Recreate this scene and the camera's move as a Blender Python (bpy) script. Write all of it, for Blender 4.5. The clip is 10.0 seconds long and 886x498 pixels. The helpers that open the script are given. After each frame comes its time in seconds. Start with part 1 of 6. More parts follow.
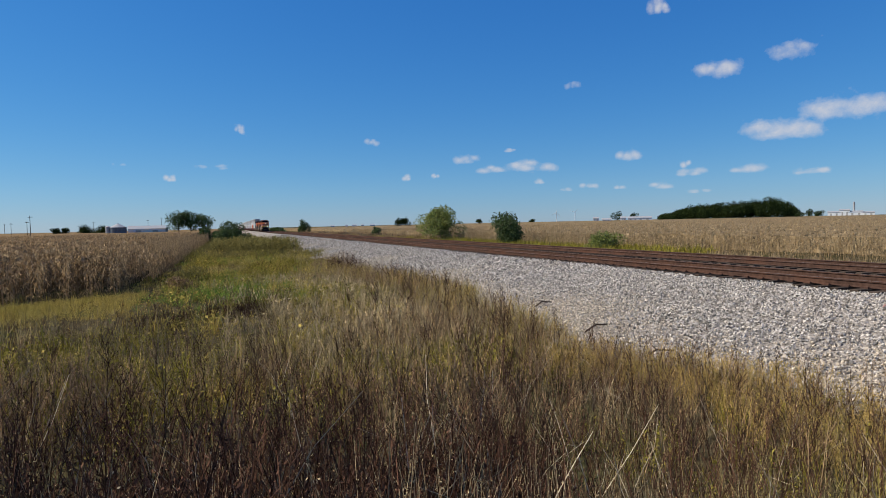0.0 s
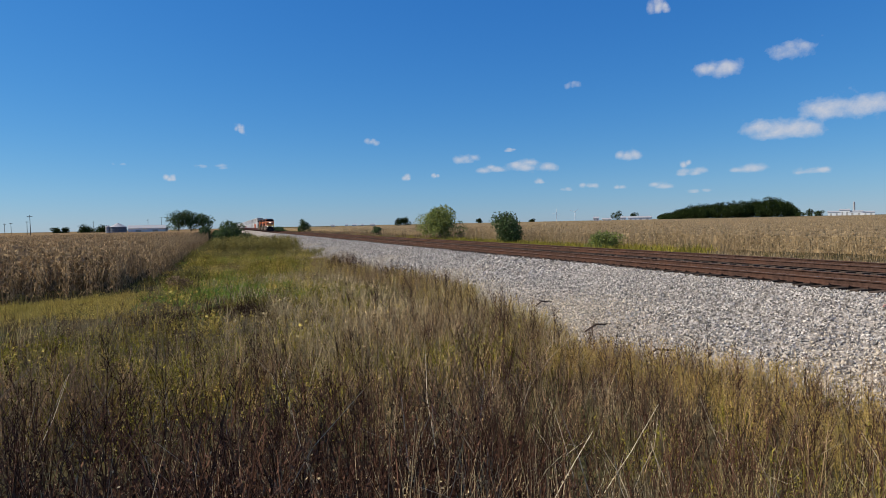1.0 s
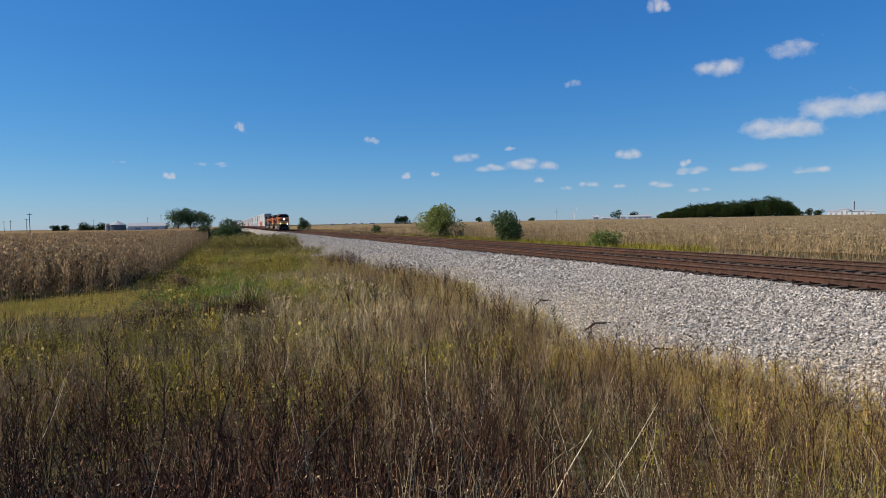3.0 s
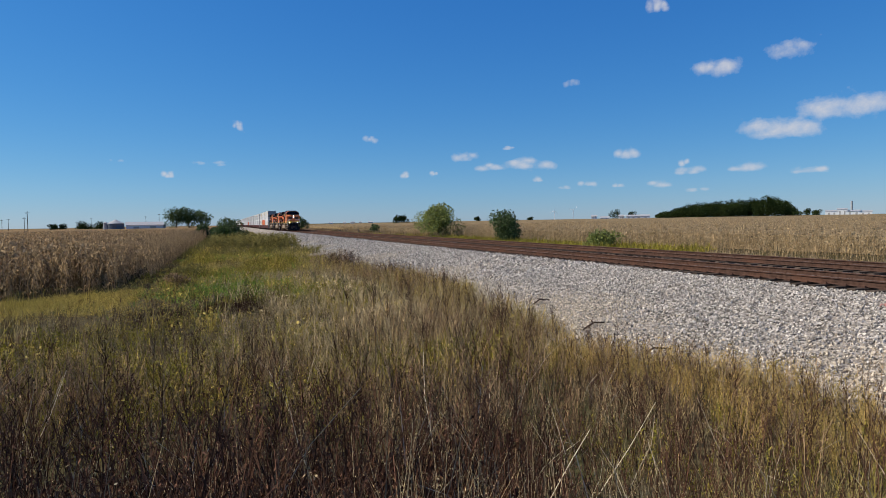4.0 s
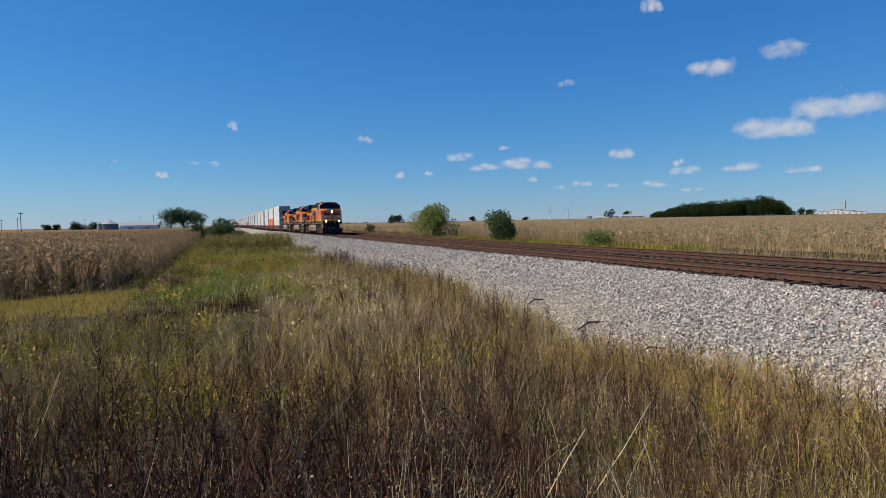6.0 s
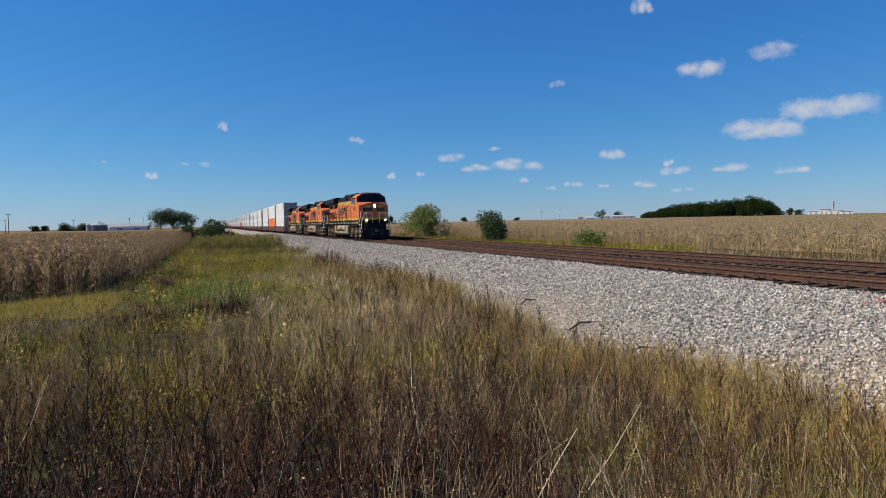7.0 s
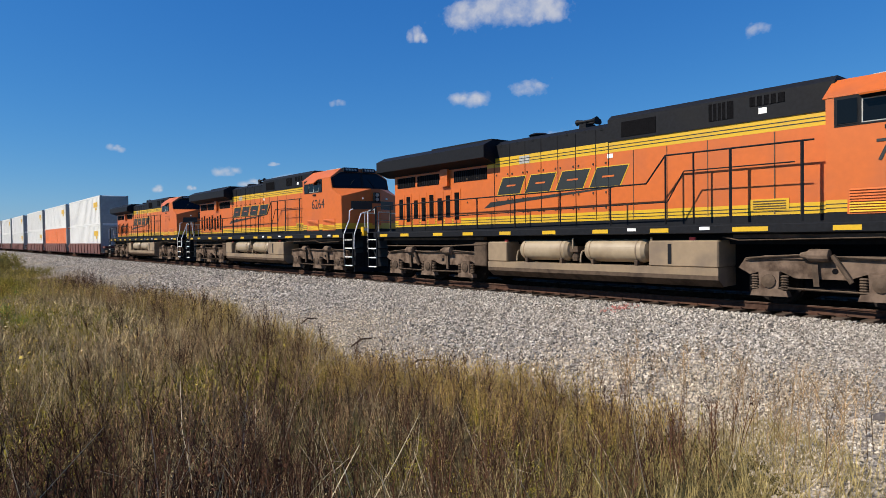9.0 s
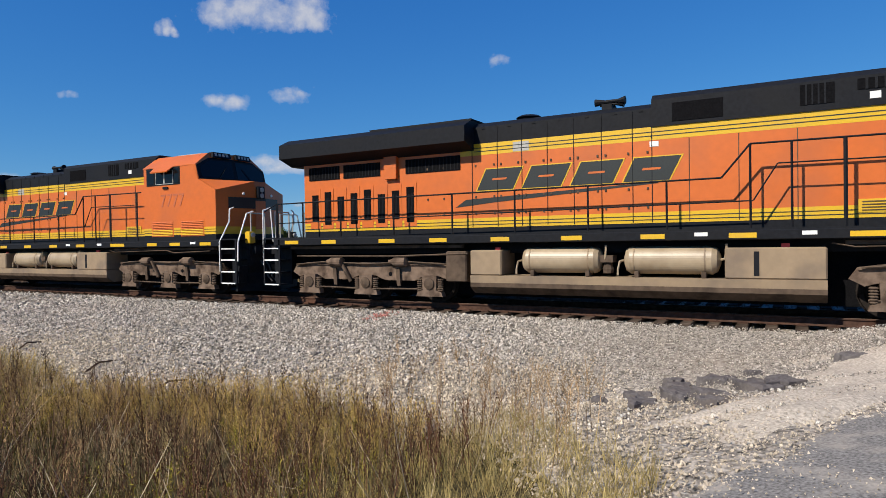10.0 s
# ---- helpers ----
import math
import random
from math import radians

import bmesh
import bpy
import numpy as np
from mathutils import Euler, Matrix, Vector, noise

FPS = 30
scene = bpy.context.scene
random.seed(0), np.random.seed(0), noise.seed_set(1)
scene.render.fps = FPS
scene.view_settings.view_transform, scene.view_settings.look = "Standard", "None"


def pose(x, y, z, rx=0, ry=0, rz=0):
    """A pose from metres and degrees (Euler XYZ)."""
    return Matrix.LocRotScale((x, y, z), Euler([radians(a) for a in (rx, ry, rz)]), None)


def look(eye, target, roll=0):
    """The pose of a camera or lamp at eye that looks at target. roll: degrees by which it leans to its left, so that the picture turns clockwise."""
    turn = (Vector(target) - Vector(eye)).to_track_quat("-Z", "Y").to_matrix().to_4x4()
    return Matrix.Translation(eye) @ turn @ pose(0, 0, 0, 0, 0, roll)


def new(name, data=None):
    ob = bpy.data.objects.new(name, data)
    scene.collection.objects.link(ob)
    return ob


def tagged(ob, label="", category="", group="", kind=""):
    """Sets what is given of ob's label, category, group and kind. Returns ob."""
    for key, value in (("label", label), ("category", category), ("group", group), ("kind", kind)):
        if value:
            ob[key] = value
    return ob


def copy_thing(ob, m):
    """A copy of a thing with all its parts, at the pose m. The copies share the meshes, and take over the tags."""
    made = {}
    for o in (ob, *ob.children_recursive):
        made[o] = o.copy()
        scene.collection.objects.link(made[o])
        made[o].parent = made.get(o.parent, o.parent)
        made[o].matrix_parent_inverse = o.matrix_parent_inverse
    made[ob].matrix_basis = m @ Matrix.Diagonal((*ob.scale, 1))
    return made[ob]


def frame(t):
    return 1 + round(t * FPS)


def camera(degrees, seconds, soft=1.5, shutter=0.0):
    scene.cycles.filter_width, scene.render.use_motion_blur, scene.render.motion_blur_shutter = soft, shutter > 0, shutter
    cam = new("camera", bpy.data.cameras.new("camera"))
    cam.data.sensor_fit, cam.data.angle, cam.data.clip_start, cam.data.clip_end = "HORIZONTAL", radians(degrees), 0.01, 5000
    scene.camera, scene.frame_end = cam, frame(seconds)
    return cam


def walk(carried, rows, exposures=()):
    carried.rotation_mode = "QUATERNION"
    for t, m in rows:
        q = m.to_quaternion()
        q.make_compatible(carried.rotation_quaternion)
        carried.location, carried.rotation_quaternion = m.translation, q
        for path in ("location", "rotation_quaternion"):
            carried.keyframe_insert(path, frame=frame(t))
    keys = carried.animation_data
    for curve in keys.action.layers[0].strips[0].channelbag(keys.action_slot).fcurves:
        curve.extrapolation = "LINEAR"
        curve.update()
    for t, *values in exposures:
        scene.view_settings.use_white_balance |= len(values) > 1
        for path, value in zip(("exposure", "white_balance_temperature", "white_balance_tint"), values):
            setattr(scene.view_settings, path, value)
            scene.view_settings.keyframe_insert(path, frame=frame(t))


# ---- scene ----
# World: x to the tracks, y along them, z up from the rail tops.
EYE = 1.62
cam = camera(69.6, 10.0, soft=0.6, shutter=0.0)
PATH = [  # seconds, pitch from straight down, lean, heading
    (0.0, 87.73, 1.24, -18.81),
    (0.5, 87.73, 1.25, -18.82),
    (1.0, 87.70, 1.21, -18.81),
    (1.5, 87.67, 1.19, -18.81),
    (2.0, 87.66, 1.19, -18.81),
    (2.5, 87.62, 1.13, -18.80),
    (4.0, 87.50, 1.00, -18.97),
    (4.5, 87.48, 0.99, -19.13),
    (5.0, 87.49, 1.01, -19.27),
    (5.5, 87.50, 1.06, -19.34),
    (7.0, 87.54, 1.17, -20.16),
    (7.5, 87.86, 1.03, -21.89),
    (8.0, 88.24, 0.99, -25.51),
    (8.5, 88.50, 0.95, -30.79),
    (9.0, 88.79, 0.85, -39.64),
    (9.5, 89.13, 0.80, -50.18),
    (10.0, 89.35, 0.83, -60.73),
]
walk(cam, [(t, pose(0, 0, EYE, p, r, y)) for t, p, r, y in PATH])

# ---- light ----
SUN_AZ, SUN_EL = radians(-68), radians(41)      # azimuth from +y towards +x
to_sun = Vector((math.sin(SUN_AZ) * math.cos(SUN_EL), math.cos(SUN_AZ) * math.cos(SUN_EL), math.sin(SUN_EL)))
world = bpy.data.worlds.new("sky")
scene.world = world
world.use_nodes = True
wn, wl = world.node_tree.nodes, world.node_tree.links
sky = wn.new("ShaderNodeTexSky")
sky.sky_type, sky.sun_disc = "NISHITA", False
sky.sun_elevation, sky.sun_rotation = SUN_EL, SUN_AZ
sky.air_density, sky.dust_density, sky.ozone_density = 1.0, 0.0, 4.0
split, merge = wn.new("ShaderNodeSeparateColor"), wn.new("ShaderNodeCombineColor")   # clear, dry autumn air: deep above, pale low down
tone = wn.new("ShaderNodeHueSaturation")
tone.inputs["Saturation"].default_value = 1.15
wl.new(sky.outputs[0], tone.inputs["Color"]), wl.new(tone.outputs[0], split.inputs[0])
for k, (gain, power) in enumerate(((0.455, 1.065), (1.203, 0.767), (2.94, 0.515))):
    p, g = wn.new("ShaderNodeMath"), wn.new("ShaderNodeMath")
    p.operation, g.operation = "POWER", "MULTIPLY"
    p.inputs[1].default_value, g.inputs[1].default_value = power, gain
    wl.new(split.outputs[k], p.inputs[0]), wl.new(p.outputs[0], g.inputs[0]), wl.new(g.outputs[0], merge.inputs[k])
wl.new(merge.outputs[0], wn["Background"].inputs[0])
wn["Background"].inputs[1].default_value = 0.084
sun = new("sun", bpy.data.lights.new("sun", "SUN"))
sun.data.energy, sun.data.angle, sun.data.color = 6.0, radians(0.53), (1.0, 0.92, 0.79)
sun.matrix_world = look(to_sun * 50, (0, 0, 0))
scene.view_settings.exposure = 0.0

# ---- materials ----
def shader(name, base, rough=0.8, metal=0.0, grain=0.25, scale=30.0, stain=0.25, stain_scale=1.5, stain_col=None, bump=0.2, bump_scale=None, rand="", rand_amt=0.3, coords="Object", glow=0.0, trans=0.0, spec=0.5):
    """A surface with fine grain, broad stains and relief; rand: vary by 'Object' or 'Island'."""
    spec = 0.0 if rough >= 0.8 else spec   # dusty and dead surfaces have no sheen
    m = bpy.data.materials.new(name)
    m.use_nodes = True
    n, l = m.node_tree.nodes, m.node_tree.links
    b = n["Principled BSDF"]
    b.inputs["Roughness"].default_value, b.inputs["Metallic"].default_value, b.inputs["Specular IOR Level"].default_value = rough, metal, spec
    tc = n.new("ShaderNodeTexCoord")
    co = n.new("ShaderNodeNewGeometry").outputs["Position"] if coords == "World" else tc.outputs[coords]
    fine, broad = n.new("ShaderNodeTexNoise"), n.new("ShaderNodeTexNoise")
    fine.inputs["Scale"].default_value, fine.inputs["Detail"].default_value = scale, 5
    broad.inputs["Scale"].default_value, broad.inputs["Detail"].default_value = stain_scale, 6
    l.new(co, fine.inputs["Vector"]), l.new(co, broad.inputs["Vector"])
    hsv = n.new("ShaderNodeHueSaturation")
    hsv.inputs["Color"].default_value = (*base, 1)
    mr = n.new("ShaderNodeMapRange")
    mr.inputs["From Min"].default_value, mr.inputs["From Max"].default_value = 0.3, 0.7
    mr.inputs["To Min"].default_value, mr.inputs["To Max"].default_value = 1 - grain, 1 + grain
    l.new(fine.outputs["Fac"], mr.inputs["Value"])
    val = mr.outputs[0]
    if rand:
        src = n.new("ShaderNodeObjectInfo").outputs["Random"] if rand == "Object" else n.new("ShaderNodeNewGeometry").outputs["Random Per Island"]
        r2 = n.new("ShaderNodeMapRange")
        r2.inputs["To Min"].default_value, r2.inputs["To Max"].default_value = 1 - rand_amt, 1 + rand_amt
        l.new(src, r2.inputs["Value"])
        mu = n.new("ShaderNodeMath")
        mu.operation = "MULTIPLY"
        l.new(val, mu.inputs[0]), l.new(r2.outputs[0], mu.inputs[1])
        val = mu.outputs[0]
    l.new(val, hsv.inputs["Value"])
    mix = n.new("ShaderNodeMix")
    mix.data_type = "RGBA"
    ramp = n.new("ShaderNodeMapRange")
    ramp.inputs["From Min"].default_value, ramp.inputs["From Max"].default_value = 0.48, 0.68
    ramp.inputs["To Max"].default_value = stain
    l.new(broad.outputs["Fac"], ramp.inputs["Value"])
    l.new(ramp.outputs[0], mix.inputs["Factor"])
    l.new(hsv.outputs[0], mix.inputs["A"])
    mix.inputs["B"].default_value = (*(stain_col or tuple(c * 0.5 for c in base)), 1)
    l.new(mix.outputs["Result"], b.inputs["Base Color"])
    if bump:
        bp = n.new("ShaderNodeBump")
        bp.inputs["Strength"].default_value = bump
        bp.inputs["Distance"].default_value = 0.02
        src = fine
        if bump_scale:
            src = n.new("ShaderNodeTexNoise")
            src.inputs["Scale"].default_value, src.inputs["Detail"].default_value = bump_scale, 4
            l.new(co, src.inputs["Vector"])
        l.new(src.outputs["Fac"], bp.inputs["Height"])
        l.new(bp.outputs[0], b.inputs["Normal"])
    if glow:
        b.inputs["Emission Color"].default_value = (1.0, 0.86, 0.62, 1)
        b.inputs["Emission Strength"].default_value = glow
    if trans:
        out, tl, ms = n["Material Output"], n.new("ShaderNodeBsdfTranslucent"), n.new("ShaderNodeMixShader")
        l.new(mix.outputs["Result"], tl.inputs["Color"])
        ms.inputs[0].default_value = trans
        l.new(b.outputs[0], ms.inputs[1]), l.new(tl.outputs[0], ms.inputs[2]), l.new(ms.outputs[0], out.inputs["Surface"])
    return m


M_ORANGE = shader("loco_orange", (0.545, 0.122, 0.016), 0.45, grain=0.05, scale=7, stain=0.55, stain_scale=0.9, stain_col=(0.40, 0.105, 0.03), bump=0.03)
M_YELLOW = shader("loco_yellow", (0.62, 0.375, 0.010), 0.45, grain=0.08, scale=50, stain=0.3, stain_scale=1.6, stain_col=(0.42, 0.25, 0.06), bump=0.03)
M_BLACK = shader("loco_black", (0.009, 0.010, 0.013), 0.6, grain=0.25, scale=12, stain=0.5, stain_scale=1.0, stain_col=(0.013, 0.013, 0.014), bump=0.04, spec=0.14)
M_LOGO = shader("logo_black", (0.012, 0.016, 0.016), 0.5, grain=0.2, scale=30, bump=0)
# near-black for grilles, and for shade painted in under the frame
M_DARK = shader("grille_and_shade_dark", (0.008, 0.008, 0.009), 0.8, grain=0.3, bump=0)
M_UNDER = shader("running_gear_grime", (0.105, 0.076, 0.056), 0.85, grain=0.18, scale=7, stain=0.7, stain_scale=2.2, stain_col=(0.035, 0.027, 0.022), bump=0.12)
M_FRAME = shader("dusty_cast_frame", (0.165, 0.118, 0.088), 0.85, grain=0.25, scale=5, stain=0.9, stain_scale=3.0, stain_col=(0.05, 0.034, 0.026), bump=0.12)
M_TANK = shader("dusty_tan_tank", (0.27, 0.195, 0.12), 0.7, grain=0.08, scale=6, stain=0.65, stain_scale=1.1, stain_col=(0.135, 0.10, 0.075), bump=0.08)
M_AIR = shader("dusty_air_tank", (0.36, 0.28, 0.185), 0.42, grain=0.06, scale=8, stain=0.6, stain_scale=1.6, stain_col=(0.19, 0.135, 0.08), bump=0.05)
M_WHITE = shader("white_paint", (0.78, 0.78, 0.76), 0.5, grain=0.05, stain=0.25, stain_scale=3, stain_col=(0.45, 0.42, 0.38), bump=0.03)
M_GREYP = shader("grey_panel", (0.38, 0.37, 0.34), 0.6, grain=0.1, bump=0.03)
M_RED = shader("red_tag", (0.55, 0.06, 0.06), 0.6, grain=0.1, bump=0)
M_LAMP = shader("headlight_glow", (0.9, 0.85, 0.7), 0.3, grain=0.0, stain=0, bump=0, glow=32.0)
M_HOSE = shader("grey_rubber_hose", (0.06, 0.058, 0.055), 0.7, grain=0.3, scale=20, bump=0.05)
M_STEEL = shader("worn_steel", (0.2, 0.145, 0.115), 0.75, metal=0.2, grain=0.2, scale=8, bump=0.03, spec=0.15)
M_RUST = shader("rusty_rail", (0.07, 0.041, 0.031), 0.85, grain=0.35, scale=9, stain=0.5, stain_scale=0.8, stain_col=(0.115, 0.056, 0.036), bump=0.2, coords="World")
M_TIE = shader("creosoted_tie", (0.06, 0.045, 0.035), 0.9, grain=0.4, scale=12, stain=0.5, stain_scale=4, stain_col=(0.12, 0.09, 0.07), bump=0.4, rand="Object", rand_amt=0.35)
M_STONE = shader("limestone_ballast", (0.40, 0.36, 0.31), 0.9, grain=0.2, scale=25, stain=0.3, stain_scale=0.5, stain_col=(0.33, 0.28, 0.23), bump=0.25, rand="Island", rand_amt=0.7, coords="World")
M_STONE_ONE = shader("picked_limestone", (0.42, 0.39, 0.345), 0.9, grain=0.3, scale=3, stain=0.4, stain_scale=1.0, stain_col=(0.33, 0.28, 0.23), bump=0.25, rand="Object", rand_amt=0.7)
M_STONE_BEIGE = shader("beige_limestone", (0.48, 0.41, 0.315), 0.9, grain=0.2, scale=25, stain=0.4, stain_scale=0.7, stain_col=(0.38, 0.31, 0.235), bump=0.25, rand="Island", rand_amt=0.45, coords="World")
M_STONE_RUST = shader("rust_stained_stone", (0.15, 0.105, 0.08), 0.9, grain=0.3, scale=25, stain=0.6, stain_scale=0.8, stain_col=(0.14, 0.075, 0.045), bump=0.25, rand="Island", rand_amt=0.5, coords="World")
M_BALLAST = shader("ballast_bed", (0.28, 0.25, 0.212), 0.95, grain=0.8, scale=14, stain=0.4, stain_scale=0.45, stain_col=(0.27, 0.22, 0.17), bump=1.0, bump_scale=11, coords="World")
M_SOIL = shader("weedy_soil", (0.08, 0.062, 0.032), 0.95, grain=0.5, scale=6, stain=0.7, stain_scale=0.35, stain_col=(0.05, 0.06, 0.016), bump=0.6, coords="World")
M_ROAD = shader("grey_asphalt", (0.20, 0.19, 0.178), 0.9, grain=0.5, scale=40, stain=0.9, stain_scale=2.2, stain_col=(0.36, 0.325, 0.28), bump=0.4, coords="World")
M_DUST = shader("pale_limestone_dust", (0.47, 0.41, 0.335), 0.95, grain=0.35, scale=30, stain=0.6, stain_scale=1.6, stain_col=(0.30, 0.265, 0.225), bump=0.6, coords="World")
M_MUD = shader("dried_mud", (0.12, 0.108, 0.105), 0.95, grain=0.25, scale=20, stain=0.5, stain_scale=3, stain_col=(0.13, 0.11, 0.1), bump=0.4)
M_CORN = shader("dry_corn_leaf", (0.35, 0.25, 0.14), 0.85, grain=0.2, scale=10, stain=0.4, stain_scale=0.3, stain_col=(0.27, 0.175, 0.10), bump=0.1, rand="Island", rand_amt=0.55, coords="World", trans=0.42)
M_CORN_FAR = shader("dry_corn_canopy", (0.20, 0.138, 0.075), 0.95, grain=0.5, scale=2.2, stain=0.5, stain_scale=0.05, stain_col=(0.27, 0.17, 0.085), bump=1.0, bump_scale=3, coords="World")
M_WEED = shader("dry_weed_stem", (0.325, 0.217, 0.115), 0.9, grain=0.3, scale=15, stain=0.5, stain_scale=0.6, stain_col=(0.17, 0.105, 0.065), bump=0, rand="Island", rand_amt=0.75, coords="World")
M_DOCK = shader("dark_dead_dock", (0.065, 0.035, 0.023), 0.9, grain=0.3, scale=12, stain=0.4, stain_scale=0.6, stain_col=(0.10, 0.06, 0.04), bump=0, rand="Island", rand_amt=0.6, coords="World")
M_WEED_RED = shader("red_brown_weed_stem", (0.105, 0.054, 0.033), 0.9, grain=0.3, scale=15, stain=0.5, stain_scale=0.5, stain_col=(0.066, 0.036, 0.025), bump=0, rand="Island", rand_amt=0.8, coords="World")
M_YGRASS = shader("yellow_verge_grass", (0.54, 0.405, 0.11), 0.8, grain=0.25, scale=8, stain=0.5, stain_scale=0.6, stain_col=(0.38, 0.33, 0.07), bump=0, rand="Island", rand_amt=0.6, coords="World", trans=0.2)
M_LIME = shader("fresh_green_grass", (0.19, 0.28, 0.025), 0.75, grain=0.25, scale=8, stain=0.4, stain_scale=0.8, stain_col=(0.08, 0.15, 0.02), bump=0, rand="Island", rand_amt=0.6, coords="World", trans=0.25)
M_SPECK = shader("dry_seed_head", (0.40, 0.30, 0.165), 0.9, grain=0.3, scale=15, stain=0.5, stain_scale=0.5, stain_col=(0.24, 0.18, 0.10), bump=0, rand="Island", rand_amt=0.7, coords="World")
M_TAN = shader("tan_seeding_grass", (0.52, 0.40, 0.22), 0.9, grain=0.3, scale=15, stain=0.5, stain_scale=0.5, stain_col=(0.34, 0.28, 0.12), bump=0, rand="Island", rand_amt=0.6, coords="World")
M_STRAW = shader("straw_grass", (0.42, 0.33, 0.14), 0.85, grain=0.25, scale=10, stain=0.4, stain_scale=0.5, stain_col=(0.26, 0.2, 0.07), bump=0, rand="Island", rand_amt=0.45, coords="World", trans=0.3)
M_GRASS = shader("green_grass", (0.26, 0.22, 0.035), 0.8, grain=0.25, scale=8, stain=0.5, stain_scale=0.4, stain_col=(0.36, 0.29, 0.08), bump=0, rand="Island", rand_amt=0.7, coords="World", trans=0.2)
M_LEAF = shader("tree_leaf", (0.05, 0.085, 0.018), 0.7, grain=0.25, scale=3, stain=0.5, stain_scale=0.4, stain_col=(0.035, 0.06, 0.014), bump=0, rand="Island", rand_amt=0.5, coords="World", trans=0.3)
M_LEAFL = shader("light_leaf", (0.20, 0.225, 0.05), 0.7, grain=0.25, scale=3, stain=0.5, stain_scale=0.6, stain_col=(0.08, 0.12, 0.03), bump=0, rand="Island", rand_amt=0.5, coords="World", trans=0.35)
M_STALK = shader("pale_dead_stalk", (0.52, 0.43, 0.30), 0.85, grain=0.2, scale=15, bump=0, rand="Island", rand_amt=0.4, coords="World")
M_GOLD = shader("golden_weed", (0.53, 0.375, 0.125), 0.85, grain=0.25, scale=12, stain=0.5, stain_scale=0.7, stain_col=(0.26, 0.22, 0.05), bump=0, rand="Island", rand_amt=0.5, coords="World", trans=0.25)
M_STRAWGREEN = shader("yellow_green_grass", (0.50, 0.37, 0.095), 0.85, grain=0.25, scale=4, stain=0.6, stain_scale=0.12, stain_col=(0.28, 0.27, 0.06), bump=0, rand="Island", rand_amt=0.7, coords="World", trans=0.15)
M_CORN_PALE = shader("pale_corn_leaf", (0.40, 0.295, 0.165), 0.85, grain=0.2, scale=10, stain=0.4, stain_scale=0.15, stain_col=(0.34, 0.22, 0.10), bump=0.1, rand="Island", rand_amt=0.5, coords="World", trans=0.35)
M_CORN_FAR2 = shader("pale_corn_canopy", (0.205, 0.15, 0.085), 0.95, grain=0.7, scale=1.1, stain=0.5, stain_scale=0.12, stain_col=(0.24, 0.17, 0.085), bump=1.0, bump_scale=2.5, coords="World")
M_WOOD = shader("dark_wood_leaf", (0.03, 0.045, 0.014), 0.8, grain=0.3, scale=0.3, stain=0.4, stain_scale=0.06, stain_col=(0.04, 0.055, 0.016), bump=0, rand="Island", rand_amt=0.5, coords="World", trans=0.15)
M_PAINTED = shader("red_sprayed_stone", (0.45, 0.17, 0.14), 0.85, grain=0.3, scale=25, stain=0.5, stain_scale=6, stain_col=(0.4, 0.33, 0.28), bump=0.2, rand="Island", rand_amt=0.4, coords="World")
M_REED = shader("grey_green_reed", (0.21, 0.18, 0.06), 0.8, grain=0.25, scale=6, bump=0, rand="Island", rand_amt=0.5, coords="World", trans=0.3)
M_BARK = shader("bark", (0.08, 0.06, 0.045), 0.95, grain=0.4, scale=12, bump=0.5)
M_METAL_SHED = shader("galvanised_sheet", (0.34, 0.34, 0.34), 0.75, grain=0.08, scale=3, stain=0.2, bump=0.05)
M_BIN = shader("weathered_dark_steel", (0.10, 0.115, 0.135), 0.6, grain=0.1, scale=3, stain=0.3, bump=0.05)
M_GREYROOF = shader("grey_steel_roof", (0.25, 0.27, 0.3), 0.5, grain=0.1, bump=0.05)
M_WELL = shader("brown_well_car", (0.13, 0.045, 0.035), 0.75, grain=0.2, scale=8, stain=0.4, stain_scale=0.8, stain_col=(0.08, 0.05, 0.04), bump=0.1)
M_CONT = shader("white_container", (0.66, 0.655, 0.63), 0.55, grain=0.05, scale=4, stain=0.25, stain_scale=0.6, stain_col=(0.5, 0.48, 0.45), bump=0.04, rand="Object", rand_amt=0.08)
M_CONT_O = shader("orange_container", (0.72, 0.19, 0.06), 0.55, grain=0.06, scale=4, stain=0.25, stain_scale=0.6, bump=0.04)
M_CONT_END = shader("grey_container_end", (0.30, 0.31, 0.30), 0.6, grain=0.1, scale=4, stain=0.3, stain_scale=1, bump=0.05)


def glass(name, tint, rough=0.05):
    m = bpy.data.materials.new(name)
    m.use_nodes = True
    b = m.node_tree.nodes["Principled BSDF"]
    b.inputs["Base Color"].default_value = (*tint, 1)
    b.inputs["Roughness"].default_value = rough
    b.inputs["Specular IOR Level"].default_value = 0.25
    return m


M_GLASS = glass("cab_glass", (0.004, 0.005, 0.006), 0.12)
M_FADED = shader("faded_number", (0.42, 0.115, 0.05), 0.6, grain=0.2, scale=25, bump=0)
M_WHEEL = shader("dark_wheel", (0.025, 0.021, 0.019), 0.8, grain=0.3, scale=15, bump=0.1)


